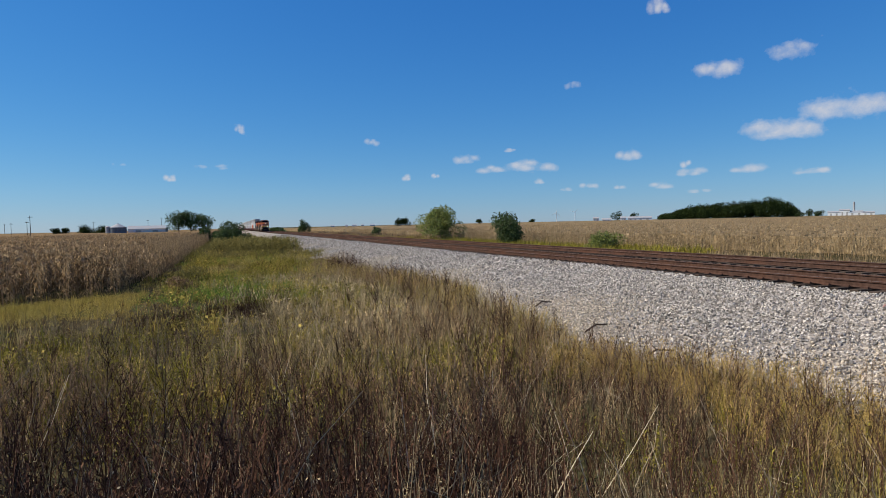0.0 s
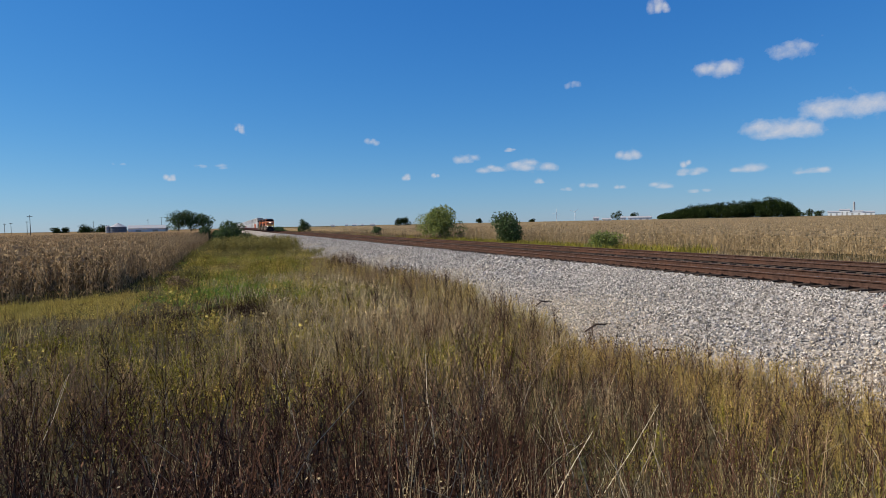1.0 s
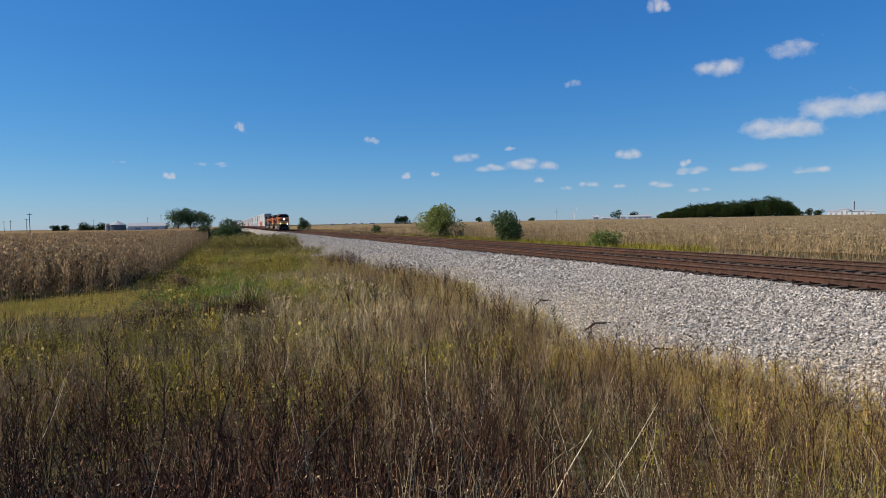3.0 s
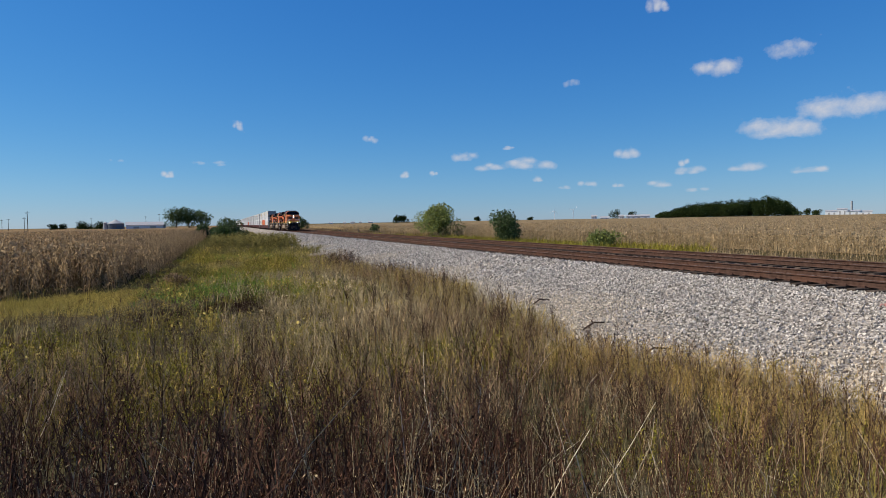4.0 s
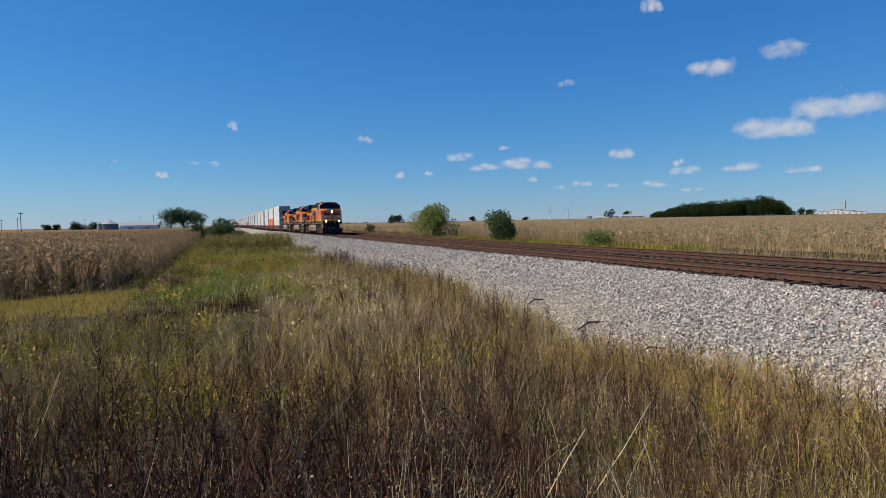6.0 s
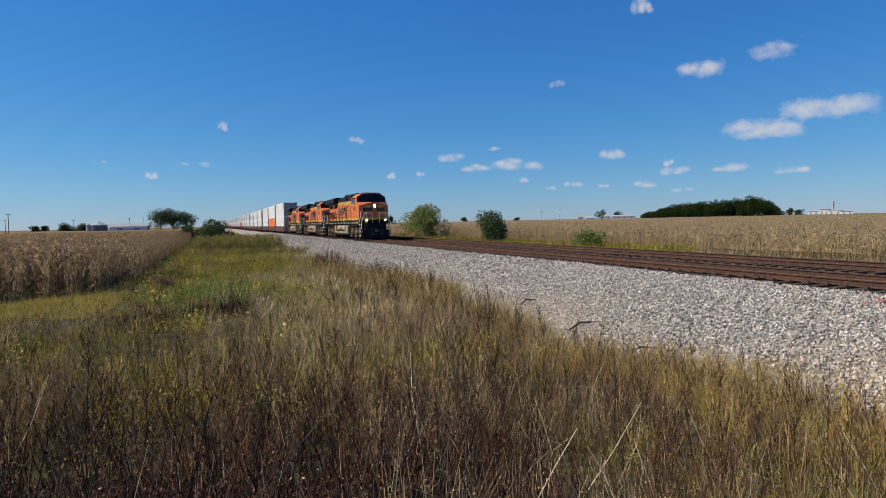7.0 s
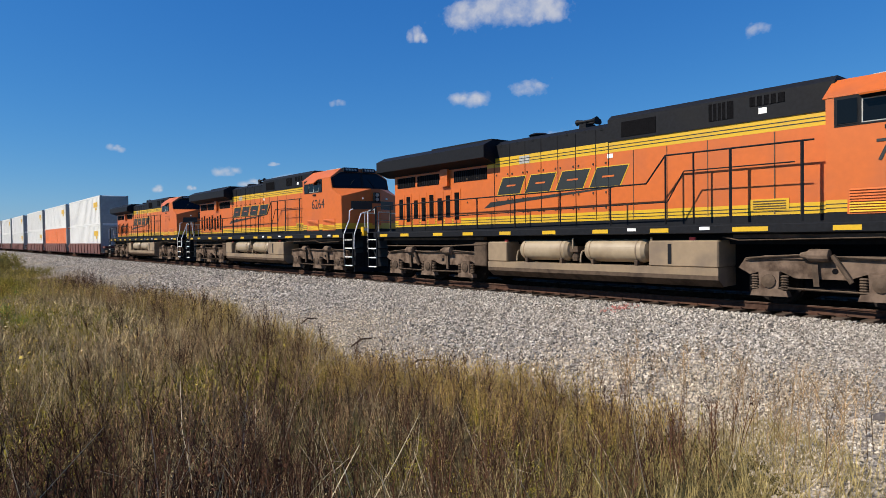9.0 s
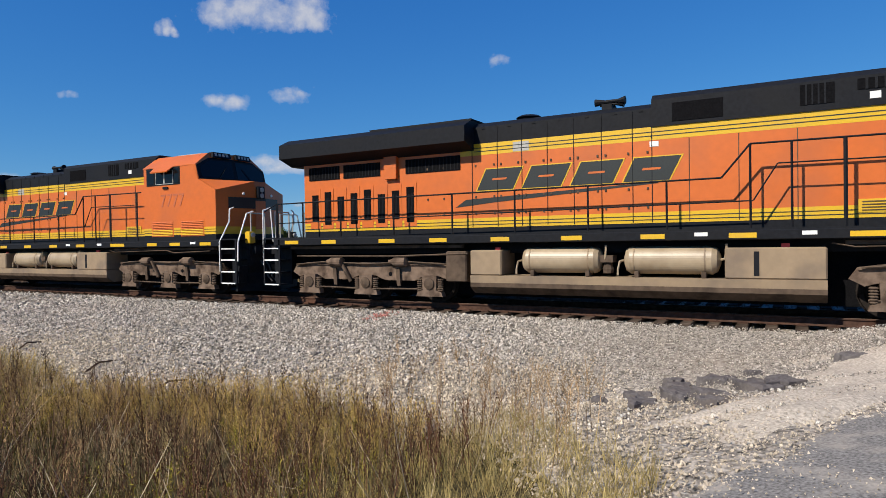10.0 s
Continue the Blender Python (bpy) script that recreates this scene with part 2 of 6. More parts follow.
# ---- mesh helpers ----
class Mesh:
    """Collects boxes, bars and prisms into one mesh."""

    def __init__(self):
        self.v, self.f = [], []

    def add(self, v, f):
        k = len(self.v)
        self.v += [tuple(p) for p in v]
        self.f += [tuple(i + k for i in q) for q in f]
        return self

    def box(self, x0, x1, y0, y1, z0, z1, c=0.0):
        """A box; c: chamfer of its upright and long edges."""
        if c <= 0:
            v = [(x, y, z) for z in (z0, z1) for x, y in ((x0, y0), (x1, y0), (x1, y1), (x0, y1))]
            return self.add(v, [(3, 2, 1, 0), (4, 5, 6, 7), (0, 1, 5, 4), (1, 2, 6, 5), (2, 3, 7, 6), (3, 0, 4, 7)])
        ring = lambda z, i: [(x0 + c + i, y0 + i, z), (x1 - c - i, y0 + i, z), (x1 - i, y0 + c + i, z), (x1 - i, y1 - c - i, z), (x1 - c - i, y1 - i, z), (x0 + c + i, y1 - i, z), (x0 + i, y1 - c - i, z), (x0 + i, y0 + c + i, z)]
        v = ring(z0, c) + ring(z0 + c, 0) + ring(z1 - c, 0) + ring(z1, c)
        f = [tuple(range(7, -1, -1)), tuple(range(24, 32))]
        for r in range(3):
            f += [(r * 8 + i, r * 8 + (i + 1) % 8, r * 8 + 8 + (i + 1) % 8, r * 8 + 8 + i) for i in range(8)]
        return self.add(v, f)

    def tube(self, a, b, r, sides=6, r2=None):
        a, b = Vector(a), Vector(b)
        q = (b - a).to_track_quat("Z", "Y")
        v = []
        for p, rad in ((a, r), (b, r if r2 is None else r2)):
            v += [p + q @ Vector((rad * math.cos(2 * math.pi * i / sides), rad * math.sin(2 * math.pi * i / sides), 0)) for i in range(sides)]
        f = [(i, (i + 1) % sides, sides + (i + 1) % sides, sides + i) for i in range(sides)]
        return self.add(v, f + [tuple(range(sides - 1, -1, -1)), tuple(range(sides, 2 * sides))])

    def line(self, pts, r, sides=5):
        for a, b in zip(pts, pts[1:]):
            self.tube(a, b, r, sides)
        return self

    def prism(self, outline, axis, a, b):
        """A closed outline pushed along an axis from a to b."""
        put = {"x": lambda p, s: (s, p[0], p[1]), "y": lambda p, s: (p[0], s, p[1]), "z": lambda p, s: (p[0], p[1], s)}[axis]
        n = len(outline)
        v = [put(p, a) for p in outline] + [put(p, b) for p in outline]
        return self.add(v, [tuple(range(n - 1, -1, -1)), tuple(range(n, 2 * n))] + [(i, (i + 1) % n, n + (i + 1) % n, n + i) for i in range(n)])

    def lathe(self, c, axis, profile, sides=16):
        """profile: (distance along the axis, radius)."""
        put = {"x": lambda s, u, w: (s, u, w), "y": lambda s, u, w: (u, s, w), "z": lambda s, u, w: (u, w, s)}[axis]
        c, v, n = Vector(c), [], len(profile)
        for s, r in profile:
            v += [c + Vector(put(s, r * math.cos(2 * math.pi * i / sides), r * math.sin(2 * math.pi * i / sides))) for i in range(sides)]
        f = [(r * sides + i, r * sides + (i + 1) % sides, (r + 1) * sides + (i + 1) % sides, (r + 1) * sides + i) for r in range(n - 1) for i in range(sides)]
        return self.add(v, f + [tuple(range(sides)), tuple(range((n - 1) * sides, n * sides))])

    def data(self, name, material, smooth=False):
        me = bpy.data.meshes.new(name)
        me.from_pydata(self.v, [], self.f)
        bm = bmesh.new()
        bm.from_mesh(me)
        bmesh.ops.recalc_face_normals(bm, faces=bm.faces)
        bm.to_mesh(me)
        bm.free()
        for m in (material if isinstance(material, (list, tuple)) else [material]):
            me.materials.append(m)
        if smooth:
            me.polygons.foreach_set("use_smooth", [True] * len(me.polygons))
        return me


def part(name, mesh, material, parent, label="", smooth=False):
    ob = new(name, mesh if isinstance(mesh, bpy.types.Mesh) else mesh.data(name, material, smooth))
    ob.parent = parent
    return tagged(ob, label)


def thing(name, label, category, group="", kind="", at=(0, 0, 0)):
    ob = new(name)
    ob.location = at
    return tagged(ob, label, category, group, kind)


def arrays(name, v, f, material, smooth=False):
    """One mesh object from numpy arrays of points and equal faces."""
    me = bpy.data.meshes.new(name)
    v, f = np.asarray(v, np.float32), np.asarray(f, np.int32)
    k = f.shape[1]
    me.vertices.add(len(v)), me.loops.add(f.size), me.polygons.add(len(f))
    me.vertices.foreach_set("co", v.ravel())
    me.loops.foreach_set("vertex_index", f.ravel())
    me.polygons.foreach_set("loop_start", np.arange(0, f.size, k, dtype=np.int32))
    me.polygons.foreach_set("use_smooth", np.full(len(f), smooth))
    me.update(calc_edges=True)
    me.materials.append(material)
    return new(name, me)


def scatter(templates, pts, scale, turn, tilt, rng):
    """Copies of random templates (points, triangles) at pts, each scaled, turned about z and leaned a little."""
    vs, fs, base = [], [], 0
    pick = rng.integers(0, len(templates), len(pts))
    for k, (tv, tf) in enumerate(templates):
        i = np.where(pick == k)[0]
        if not len(i):
            continue
        c, s = np.cos(turn[i])[:, None], np.sin(turn[i])[:, None]
        x, y, z = tv[:, 0][None] * scale[i][:, None], tv[:, 1][None] * scale[i][:, None], tv[:, 2][None] * scale[i][:, None]
        lx, ly = rng.normal(0, tilt, len(i))[:, None], rng.normal(0, tilt, len(i))[:, None]
        v = np.stack([x * c - y * s + z * lx + pts[i][:, :1], x * s + y * c + z * ly + pts[i][:, 1:2], z + pts[i][:, 2:3]], -1).reshape(-1, 3)
        f = (tf[None] + (np.arange(len(i)) * len(tv))[:, None, None]).reshape(-1, 3) + base
        vs.append(v), fs.append(f)
        base += len(v)
    return np.concatenate(vs), np.concatenate(fs)


# ---- terrain ----
def smooth_step(a, b, t):
    t = np.clip((t - a) / (b - a), 0, 1)
    return t * t * (3 - 2 * t)


GROUND = -1.0


def wobble(x, y):
    return (np.sin(x * 0.9 + 1.3 * np.sin(y * 0.43)) * np.sin(y * 0.7 + 0.8 * np.sin(x * 0.37)) + 0.5 * np.sin(x * 2.3 + y * 1.7) * np.sin(y * 2.9 - x * 1.1))


def height(x, y):
    """Field level, the track bank, and the road bank that the eye stands on."""
    x, y = np.asarray(x, float), np.asarray(y, float)
    near = 1 - smooth_step(0.5, 7.0, y + 0.25 * np.clip(x, 0, 10))
    far = 1 - smooth_step(-12, -6, -y)
    road = near * (1 - smooth_step(8, 18, -y) * 1.0)
    z = GROUND + 0.06 * wobble(x, y) * smooth_step(0, 6, np.abs(y) + 3)
    z = z + (0.98 * road) * np.where(np.abs(x) < 400, 1, 0)
    bank = np.where(x < 18, smooth_step(7.0, 13.9, x) * 0.6 + np.clip((x - 7.0) / 6.9, 0, 1) * 0.4, 1 - smooth_step(22.0, 25.5, x))
    z = np.maximum(z, GROUND + 0.02 * wobble(x, y) + bank * 0.75)
    z = np.where((x > 13.9) & (x < 22.0), np.minimum(z, -0.25), z)
    rise = 0.004 * np.clip(x - 60, 0, 250) * smooth_step(60, 200, x)      # the far fields climb a little
    return z + rise


def sheet(name, xs, ys, material, lift=0.0, smooth=True):
    X, Y = np.meshgrid(xs, ys)
    Z = height(X, Y) + (lift(X, Y) if callable(lift) else lift)
    v = np.stack([X, Y, Z], -1).reshape(-1, 3)
    n, m = len(xs), len(ys)
    i = (np.arange(m - 1)[:, None] * n + np.arange(n - 1)[None]).ravel()
    return arrays(name, v, np.stack([i, i + 1, i + n + 1, i + n], -1), material, smooth)


xs = np.r_[-4500, -2500, -1200, -600, -300, -150, np.arange(-80, -20, 4), np.arange(-20, 36, 0.5), np.arange(36, 80, 4), 110, 150, 200, 300, 450, 600, 800, 1000, 1200, 2500, 4500]
ys = np.r_[-4500, -2000, -800, -300, -100, -50, np.arange(-30, 60, 0.5), np.arange(60, 120, 3), np.arange(120, 400, 20), 600, 1000, 1800, 3000, 4500]
def toe(y):
    return 7.3 + 0.5 * np.sin(y * 0.33) + 0.35 * np.sin(y * 0.9 + 1) - 4.2 * (1 - smooth_step(0.3, 4.2, y))


tagged(sheet("ground", xs, ys, M_SOIL, lambda x, y: np.where((x > toe(y) + 0.4) & (x < 24), -0.12, 0.0)), "flat weedy farmland soil sloping down from a road bank", "ground", kind="structure")


# ballast: a bed with rough relief, and loose stones over it
bx = np.r_[np.arange(0, 1.0001, 0.02)]
by = np.r_[np.arange(-40, 70, 0.25), np.arange(70, 200, 2.0), np.arange(200, 1600, 25)]
BX, BY = np.meshgrid(bx, by)
left = toe(BY)
PX = left + (24.6 - left) * BX
rng = np.random.default_rng(5)
PZ = height(PX, BY) + 0.012 - 0.06 * ((PX > 14.2) & (PX < 21.2)) + rng.normal(0, 0.012, BX.shape) * (BY < 70)
n_, m_ = len(bx), len(by)
ii = (np.arange(m_ - 1)[:, None] * n_ + np.arange(n_ - 1)[None]).ravel()
tagged(arrays("ballast_bed", np.stack([PX, BY, PZ], -1).reshape(-1, 3), np.stack([ii, ii + 1, ii + n_ + 1, ii + n_], -1), M_BALLAST, True), "pale grey crushed limestone ballast bank under the tracks", "ballast", kind="structure")


def stone_templates(count, rng):
    base = np.array([(1, 0, 0), (-1, 0, 0), (0, 1, 0), (0, -1, 0), (0, 0, 1), (0, 0, -1)], float)
    tris = np.array([(0, 2, 4), (2, 1, 4), (1, 3, 4), (3, 0, 4), (2, 0, 5), (1, 2, 5), (3, 1, 5), (0, 3, 5)])
    out = []
    for _ in range(count):
        v = base * rng.uniform(0.55, 1.15, (6, 1)) + rng.normal(0, 0.22, (6, 3))
        v[:, 2] *= rng.uniform(0.6, 0.9)
        q = np.linalg.qr(rng.normal(size=(3, 3)))[0]
        out.append((v @ q.T, tris))
    return out


def patches_on(x, y):
    return 0.5 + 0.25 * (np.sin(x * 1.9 + 1.3 * np.sin(y * 1.4)) + np.sin(y * 2.6 + 0.9 * np.sin(x * 1.3)))


def stones(rng, count, y0, y1, x1, size, power):
    y = y0 + (y1 - y0) * rng.random(count) ** power
    l = toe(y) - 0.6 * rng.random(count) ** 2
    x = l + (x1 - l) * rng.random(count)
    z = height(x, y) + 0.035
    return np.stack([x, y, z], -1), rng.uniform(0.55, 1.45, count) * size * (0.5 + 0.5 * smooth_step(0.5, 5.0, y - 0.35 * (x - 8)))


p1, s1 = stones(rng, 62000, -4, 22, 14.4, 0.031, 1.0)
p2, s2 = stones(rng, 24000, 22, 75, 14.4, 0.052, 1.4)
p4, s4 = stones(rng, 34000, -3, 5.5, 14.0, 0.016, 1.0)
y6 = rng.uniform(-4.5, 1.2, 9000)
x6 = 4.2 + 8.5 * rng.random(9000)
p6 = np.stack([x6, y6, np.maximum(height(x6, y6), np.where(y6 < 0.5 - 0.5 * np.clip(x6 - 4.8, 0, 12), -0.3, -9)) + 0.085], -1)
keep = patches_on(x6, y6) > 0.45
p6, s6 = p6[keep], rng.uniform(0.005, 0.013, 9000)[keep]
p5, s5 = stones(rng, 9000, 66, 170, 14.4, 0.085, 1.2)
P, S = np.concatenate([p1, p2, p4, p5, p6]), np.concatenate([s1, s2, s4, s5, s6])
low = P[:, 0] + rng.normal(0, 0.7, len(P)) < toe(P[:, 1]) + 2.3 + 0.8 * np.sin(P[:, 1] * 0.5) + 2.0 * (1 - smooth_step(0, 5, P[:, 1]))
sv, sf = scatter(stone_templates(14, rng), P[~low], S[~low], rng.random(int((~low).sum())) * 6.28, 0.0, rng)
lv, lf = scatter(stone_templates(14, rng), P[low], S[low], rng.random(int(low.sum())) * 6.28, 0.0, rng)
tagged(arrays("dusty_ballast_stones", lv, lf, M_STONE_BEIGE), "dusty beige ballast stones at the foot of the bank", "ballast", kind="stuff")
q1, t1 = stones(rng, 20000, -4, 60, 21.5, 0.045, 1.4)
inner = q1[:, 0] > 14.3
q1, t1 = q1[inner] - (0, 0, 0.07), t1[inner]
iv, jf = scatter(stone_templates(10, rng), q1, t1, rng.random(len(q1)) * 6.28, 0.0, rng)
tagged(arrays("track_bed_stones", iv, jf, M_STONE_RUST), "rust-stained ballast stones between the rails", "ballast", kind="stuff")
tagged(arrays("ballast_stones", sv, sf, M_STONE), "loose crushed limestone ballast stones in pale greys", "ballast", kind="stuff")

# the nearest stones of the bank, one by one
r_ = np.random.default_rng(77)
bed = bpy.data.objects["ballast_bed"]
shapes = []
for v_, f_ in stone_templates(8, r_):
    me_ = bpy.data.meshes.new("stone")
    me_.from_pydata([tuple(c) for c in v_], [], [tuple(int(i) for i in t) for t in f_])
    me_.materials.append(M_STONE_ONE)
    shapes.append(me_)
for k in range(290):
    x, y = r_.uniform(6.6, 9.2), r_.uniform(-0.2, 3.6)
    if x < float(toe(np.array(y))) + 0.1:
        x += 2.0
    o = new("stone", shapes[k % 8])
    o.parent = bed
    o.location, o.rotation_euler = (x, y, float(height(x, y)) + 0.045), (r_.uniform(0, 6), r_.uniform(0, 6), r_.uniform(0, 6))
    o.scale = (r_.uniform(0.018, 0.04),) * 3

# road beside the eye, crossing the tracks
RX, RY = np.meshgrid(np.r_[np.arange(-40, 14.2, 0.4)], np.linspace(0, 1, 9))
edge = 0.55 - 0.50 * np.clip(RX - 4.8, 0, 12) + 0.08 * np.sin(RX * 3.1) + 0.05 * np.sin(RX * 7.7)
RYY = edge - (edge + 6.5) * RY
n_, m_ = RX.shape[1], RX.shape[0]
ii = (np.arange(m_ - 1)[:, None] * n_ + np.arange(n_ - 1)[None]).ravel()
RZ = np.maximum(height(RX, RYY), -0.3) + 0.05 * np.minimum(1, RY * 8) + 0.035
tagged(arrays("road", np.stack([RX, RYY, RZ], -1).reshape(-1, 3), np.stack([ii, ii + n_, ii + n_ + 1, ii + 1], -1), M_ROAD, True), "worn grey asphalt road edge with loose gravel", "road", kind="structure")

# fine pale dust and grit between the road's edge and the bank
DX, DV = np.meshgrid(np.arange(5.2, 14.0, 0.16), np.linspace(0, 1, 16))
d_edge = 0.55 - 0.50 * np.clip(DX - 4.8, 0, 12)
d_far = 2.3 + 0.5 * np.sin(DX * 1.3) + 0.2 * np.sin(DX * 4.1 + 1)
DY = d_edge + 0.06 + d_far * DV
rut = 0.016 * np.sin((DY + 0.5 * DX) * 6.0 + np.sin(DX * 1.7)) + 0.012 * np.sin(DX * 9 + DY * 7)
DZ = np.maximum(height(DX, DY), np.where(DV < 0.3, -0.3, -9)) + 0.09 + rut - 0.13 * np.clip((DV - 0.35) / 0.65, 0, 1) ** 1.3 - 0.09 * np.clip(1 - DV / 0.12, 0, 1) - 0.14 * np.clip((7.0 - DX) / 1.8, 0, 1) ** 0.8 - 0.03 * np.sin(DX * 2.3 + DY * 1.9) ** 2
n_, m_ = DX.shape[1], DX.shape[0]
ii = (np.arange(m_ - 1)[:, None] * n_ + np.arange(n_ - 1)[None]).ravel()
tagged(arrays("dusty_shoulder", np.stack([DX, DY, DZ], -1).reshape(-1, 3), np.stack([ii, ii + 1, ii + n_ + 1, ii + n_], -1), M_DUST, True), "pale rutted limestone dust beside the road", "road", kind="structure")

# ---- tracks ----
NEAR, FAR, GAUGE = 15.57, 19.85, 1.51


def rail_mesh(y0, y1):
    prof = [(-0.075, -0.172), (0.075, -0.172), (0.075, -0.160), (0.012, -0.135), (0.010, -0.045), (0.036, -0.035), (0.037, -0.006), (0.028, 0.0), (-0.028, 0.0), (-0.037, -0.006), (-0.036, -0.035), (-0.010, -0.045), (-0.012, -0.135), (-0.075, -0.160)]
    return Mesh().prism(prof, "y", y0, y1)


RAIL = rail_mesh(-60, 1500).data("rail", [M_RUST, M_STEEL])
for poly in RAIL.polygons:
    if poly.normal.z > 0.9 and poly.center.z > -0.01:
        poly.material_index = 1
TIE = Mesh().box(-1.3, 1.3, -0.115, 0.115, -0.36, -0.175, 0.012).data("tie", M_TIE)
PLATE = Mesh().box(-0.18, 0.18, -0.1, 0.1, -0.178, -0.160).box(-0.13, -0.09, -0.07, -0.03, -0.17, -0.135).box(0.09, 0.13, 0.03, 0.07, -0.17, -0.135).data("tie_plate", M_RUST)
for cx in (NEAR, FAR):
    track = thing("railway_track", "rusty steel railway track on dark wooden ties in ballast", "railway track", "parallel tracks", at=(cx, 0, 0))
    for side in (-1, 1):
        r = part("rail", RAIL, None, track, "rusty rail with worn bright head")
        r.location = (side * GAUGE / 2, 0, 0)
    rest = Mesh()
    for k in range(560):
        yy = -20 + k * 0.54
        skew = random.uniform(-0.02, 0.02)
        if (-4 < yy < 100 and cx == NEAR) or (5 < yy < 60 and cx == FAR):
            o = part("tie", TIE, None, track)
            o.location, o.rotation_euler = (random.uniform(-0.06, 0.06), yy + skew, random.uniform(-0.012, 0.004)), (0, 0, skew)
            if cx == NEAR and yy < 40:
                for side in (-1, 1):
                    q = part("tie_plate", PLATE, None, track)
                    q.location = (side * GAUGE / 2, yy + skew, 0)
        else:
            rest.box(-1.3, 1.3, yy - 0.115, yy + 0.115, -0.36, -0.175)
    tagged(part("tie_run", rest, M_TIE, track, "dark wooden ties"), kind="stuff")

# ---- the train ----
# Local space of a locomotive: y from the nose corner backwards, z from the rail tops.
def handrail(parent, pts, posts, deck, r=0.022, label=""):
    m = Mesh().line(pts, r)
    part("handrail", m, M_BLACK, parent, label)
    for x, y, top in posts:
        part("rail_post", Mesh().tube((x, y, deck), (x, y, top), 0.025, 5), M_BLACK, parent)


def bogie(parent, y0, axles):
    """A three-axle truck: cast side frames with pedestals, springs, brake gear, wheelsets."""
    b = thing("bogie", "grimy three-axle truck", "")
    b.parent = parent
    p, q, r = axles
    side = [(p - 0.70, 0.80), (p - 0.55, 1.02), (p - 0.1, 1.08), (p + 0.5, 1.06), (q - 0.5, 1.0), (q, 1.04), (q + 0.5, 1.0), (r - 0.5, 1.06), (r + 0.1, 1.08), (r + 0.55, 1.02), (r + 0.70, 0.80),
            (r + 0.45, 0.66), (r + 0.25, 0.72), (r - 0.25, 0.72), (r - 0.5, 0.60), (q + 0.6, 0.60), (q + 0.28, 0.72), (q - 0.28, 0.72), (q - 0.6, 0.60), (p + 0.5, 0.60), (p + 0.25, 0.72), (p - 0.25, 0.72), (p - 0.45, 0.66)]
    for s in (-1, 1):
        part("side_frame", Mesh().prism(side, "x", s * 1.06, s * 1.20), M_FRAME, b)
        part("frame_lip", Mesh().prism([(p - 0.55, 0.97), (p - 0.1, 1.085), (r + 0.1, 1.085), (r + 0.55, 0.97), (r + 0.1, 1.01), (p - 0.1, 1.01)], "x", s * 1.20, s * 1.24), M_FRAME, b)
        for y, w in ((p + 0.95, 1), (r - 0.95, -1)):
            part("brake_cylinder", Mesh().lathe((s * 1.30, y - 0.28, 1.10), "y", [(0, 0.05), (0.03, 0.13), (0.40, 0.13), (0.46, 0.08), (0.58, 0.05)], 12), M_FRAME, b)
            part("brake_lever", Mesh().prism([(y - 0.05, 0.45), (y + 0.06, 0.45), (y + 0.10, 0.92), (y - 0.02, 0.92)], "x", s * 1.24, s * 1.28), M_UNDER, b)
            part("frame_hole", Mesh().lathe((s * 1.20, y + w * 0.32, 0.77), "x", [(0, 0.06), (s * 0.006, 0.06)], 10), M_DARK, b)
        part("brake_rod", Mesh().line([(s * 1.27, p - 0.4, 0.40), (s * 1.27, q, 0.36), (s * 1.27, r + 0.4, 0.40)], 0.022), M_UNDER, b)
        part("air_pipe", Mesh().line([(s * 1.28, p - 0.5, 1.04), (s * 1.28, p + 0.6, 1.10), (s * 1.28, q, 1.04), (s * 1.28, r - 0.6, 1.10), (s * 1.28, r + 0.5, 1.02)], 0.02), M_UNDER, b)
        part("damper", Mesh().tube((s * 1.30, q + 0.5, 0.55), (s * 1.30, q + 0.85, 1.1), 0.05, 7), M_UNDER, b)
        for k in axles:
            jb = part("journal_box", Mesh().prism([(k - 0.40, 0.20), (k - 0.36, 0.32), (k - 0.20, 0.36), (k - 0.22, 0.74), (k + 0.22, 0.74), (k + 0.20, 0.36), (k + 0.36, 0.32), (k + 0.40, 0.20)], "x", s * 1.12, s * 1.30), M_FRAME, b)
            part("bearing_cap", Mesh().lathe((s * 1.30, k, 0.53), "x", [(0, 0.15), (s * 0.03, 0.15), (s * 0.05, 0.10), (s * 0.07, 0.05)], 12), M_UNDER, jb)
            for d in (-0.31, 0.31):
                sp = Mesh().lathe((s * 1.24, k + d, 0.33), "z", [(0.0275 * i, 0.06 if i % 2 == 0 else 0.09) for i in range(13)], 8)
                part("coil_spring", sp, M_UNDER, jb)
    for k in axles:
        for s in (-1, 1):
            part("wheel", Mesh().lathe((s * 0.72, k, 0.533), "x", [(-s * 0.06, 0.56), (-s * 0.03, 0.56), (-s * 0.02, 0.533), (s * 0.07, 0.525), (s * 0.07, 0.44), (s * 0.03, 0.40), (s * 0.03, 0.16), (s * 0.08, 0.12)], 24), M_WHEEL, b)
        part("axle", Mesh().tube((-1.1, k, 0.533), (1.1, k, 0.533), 0.09, 8), M_WHEEL, b)
    return b


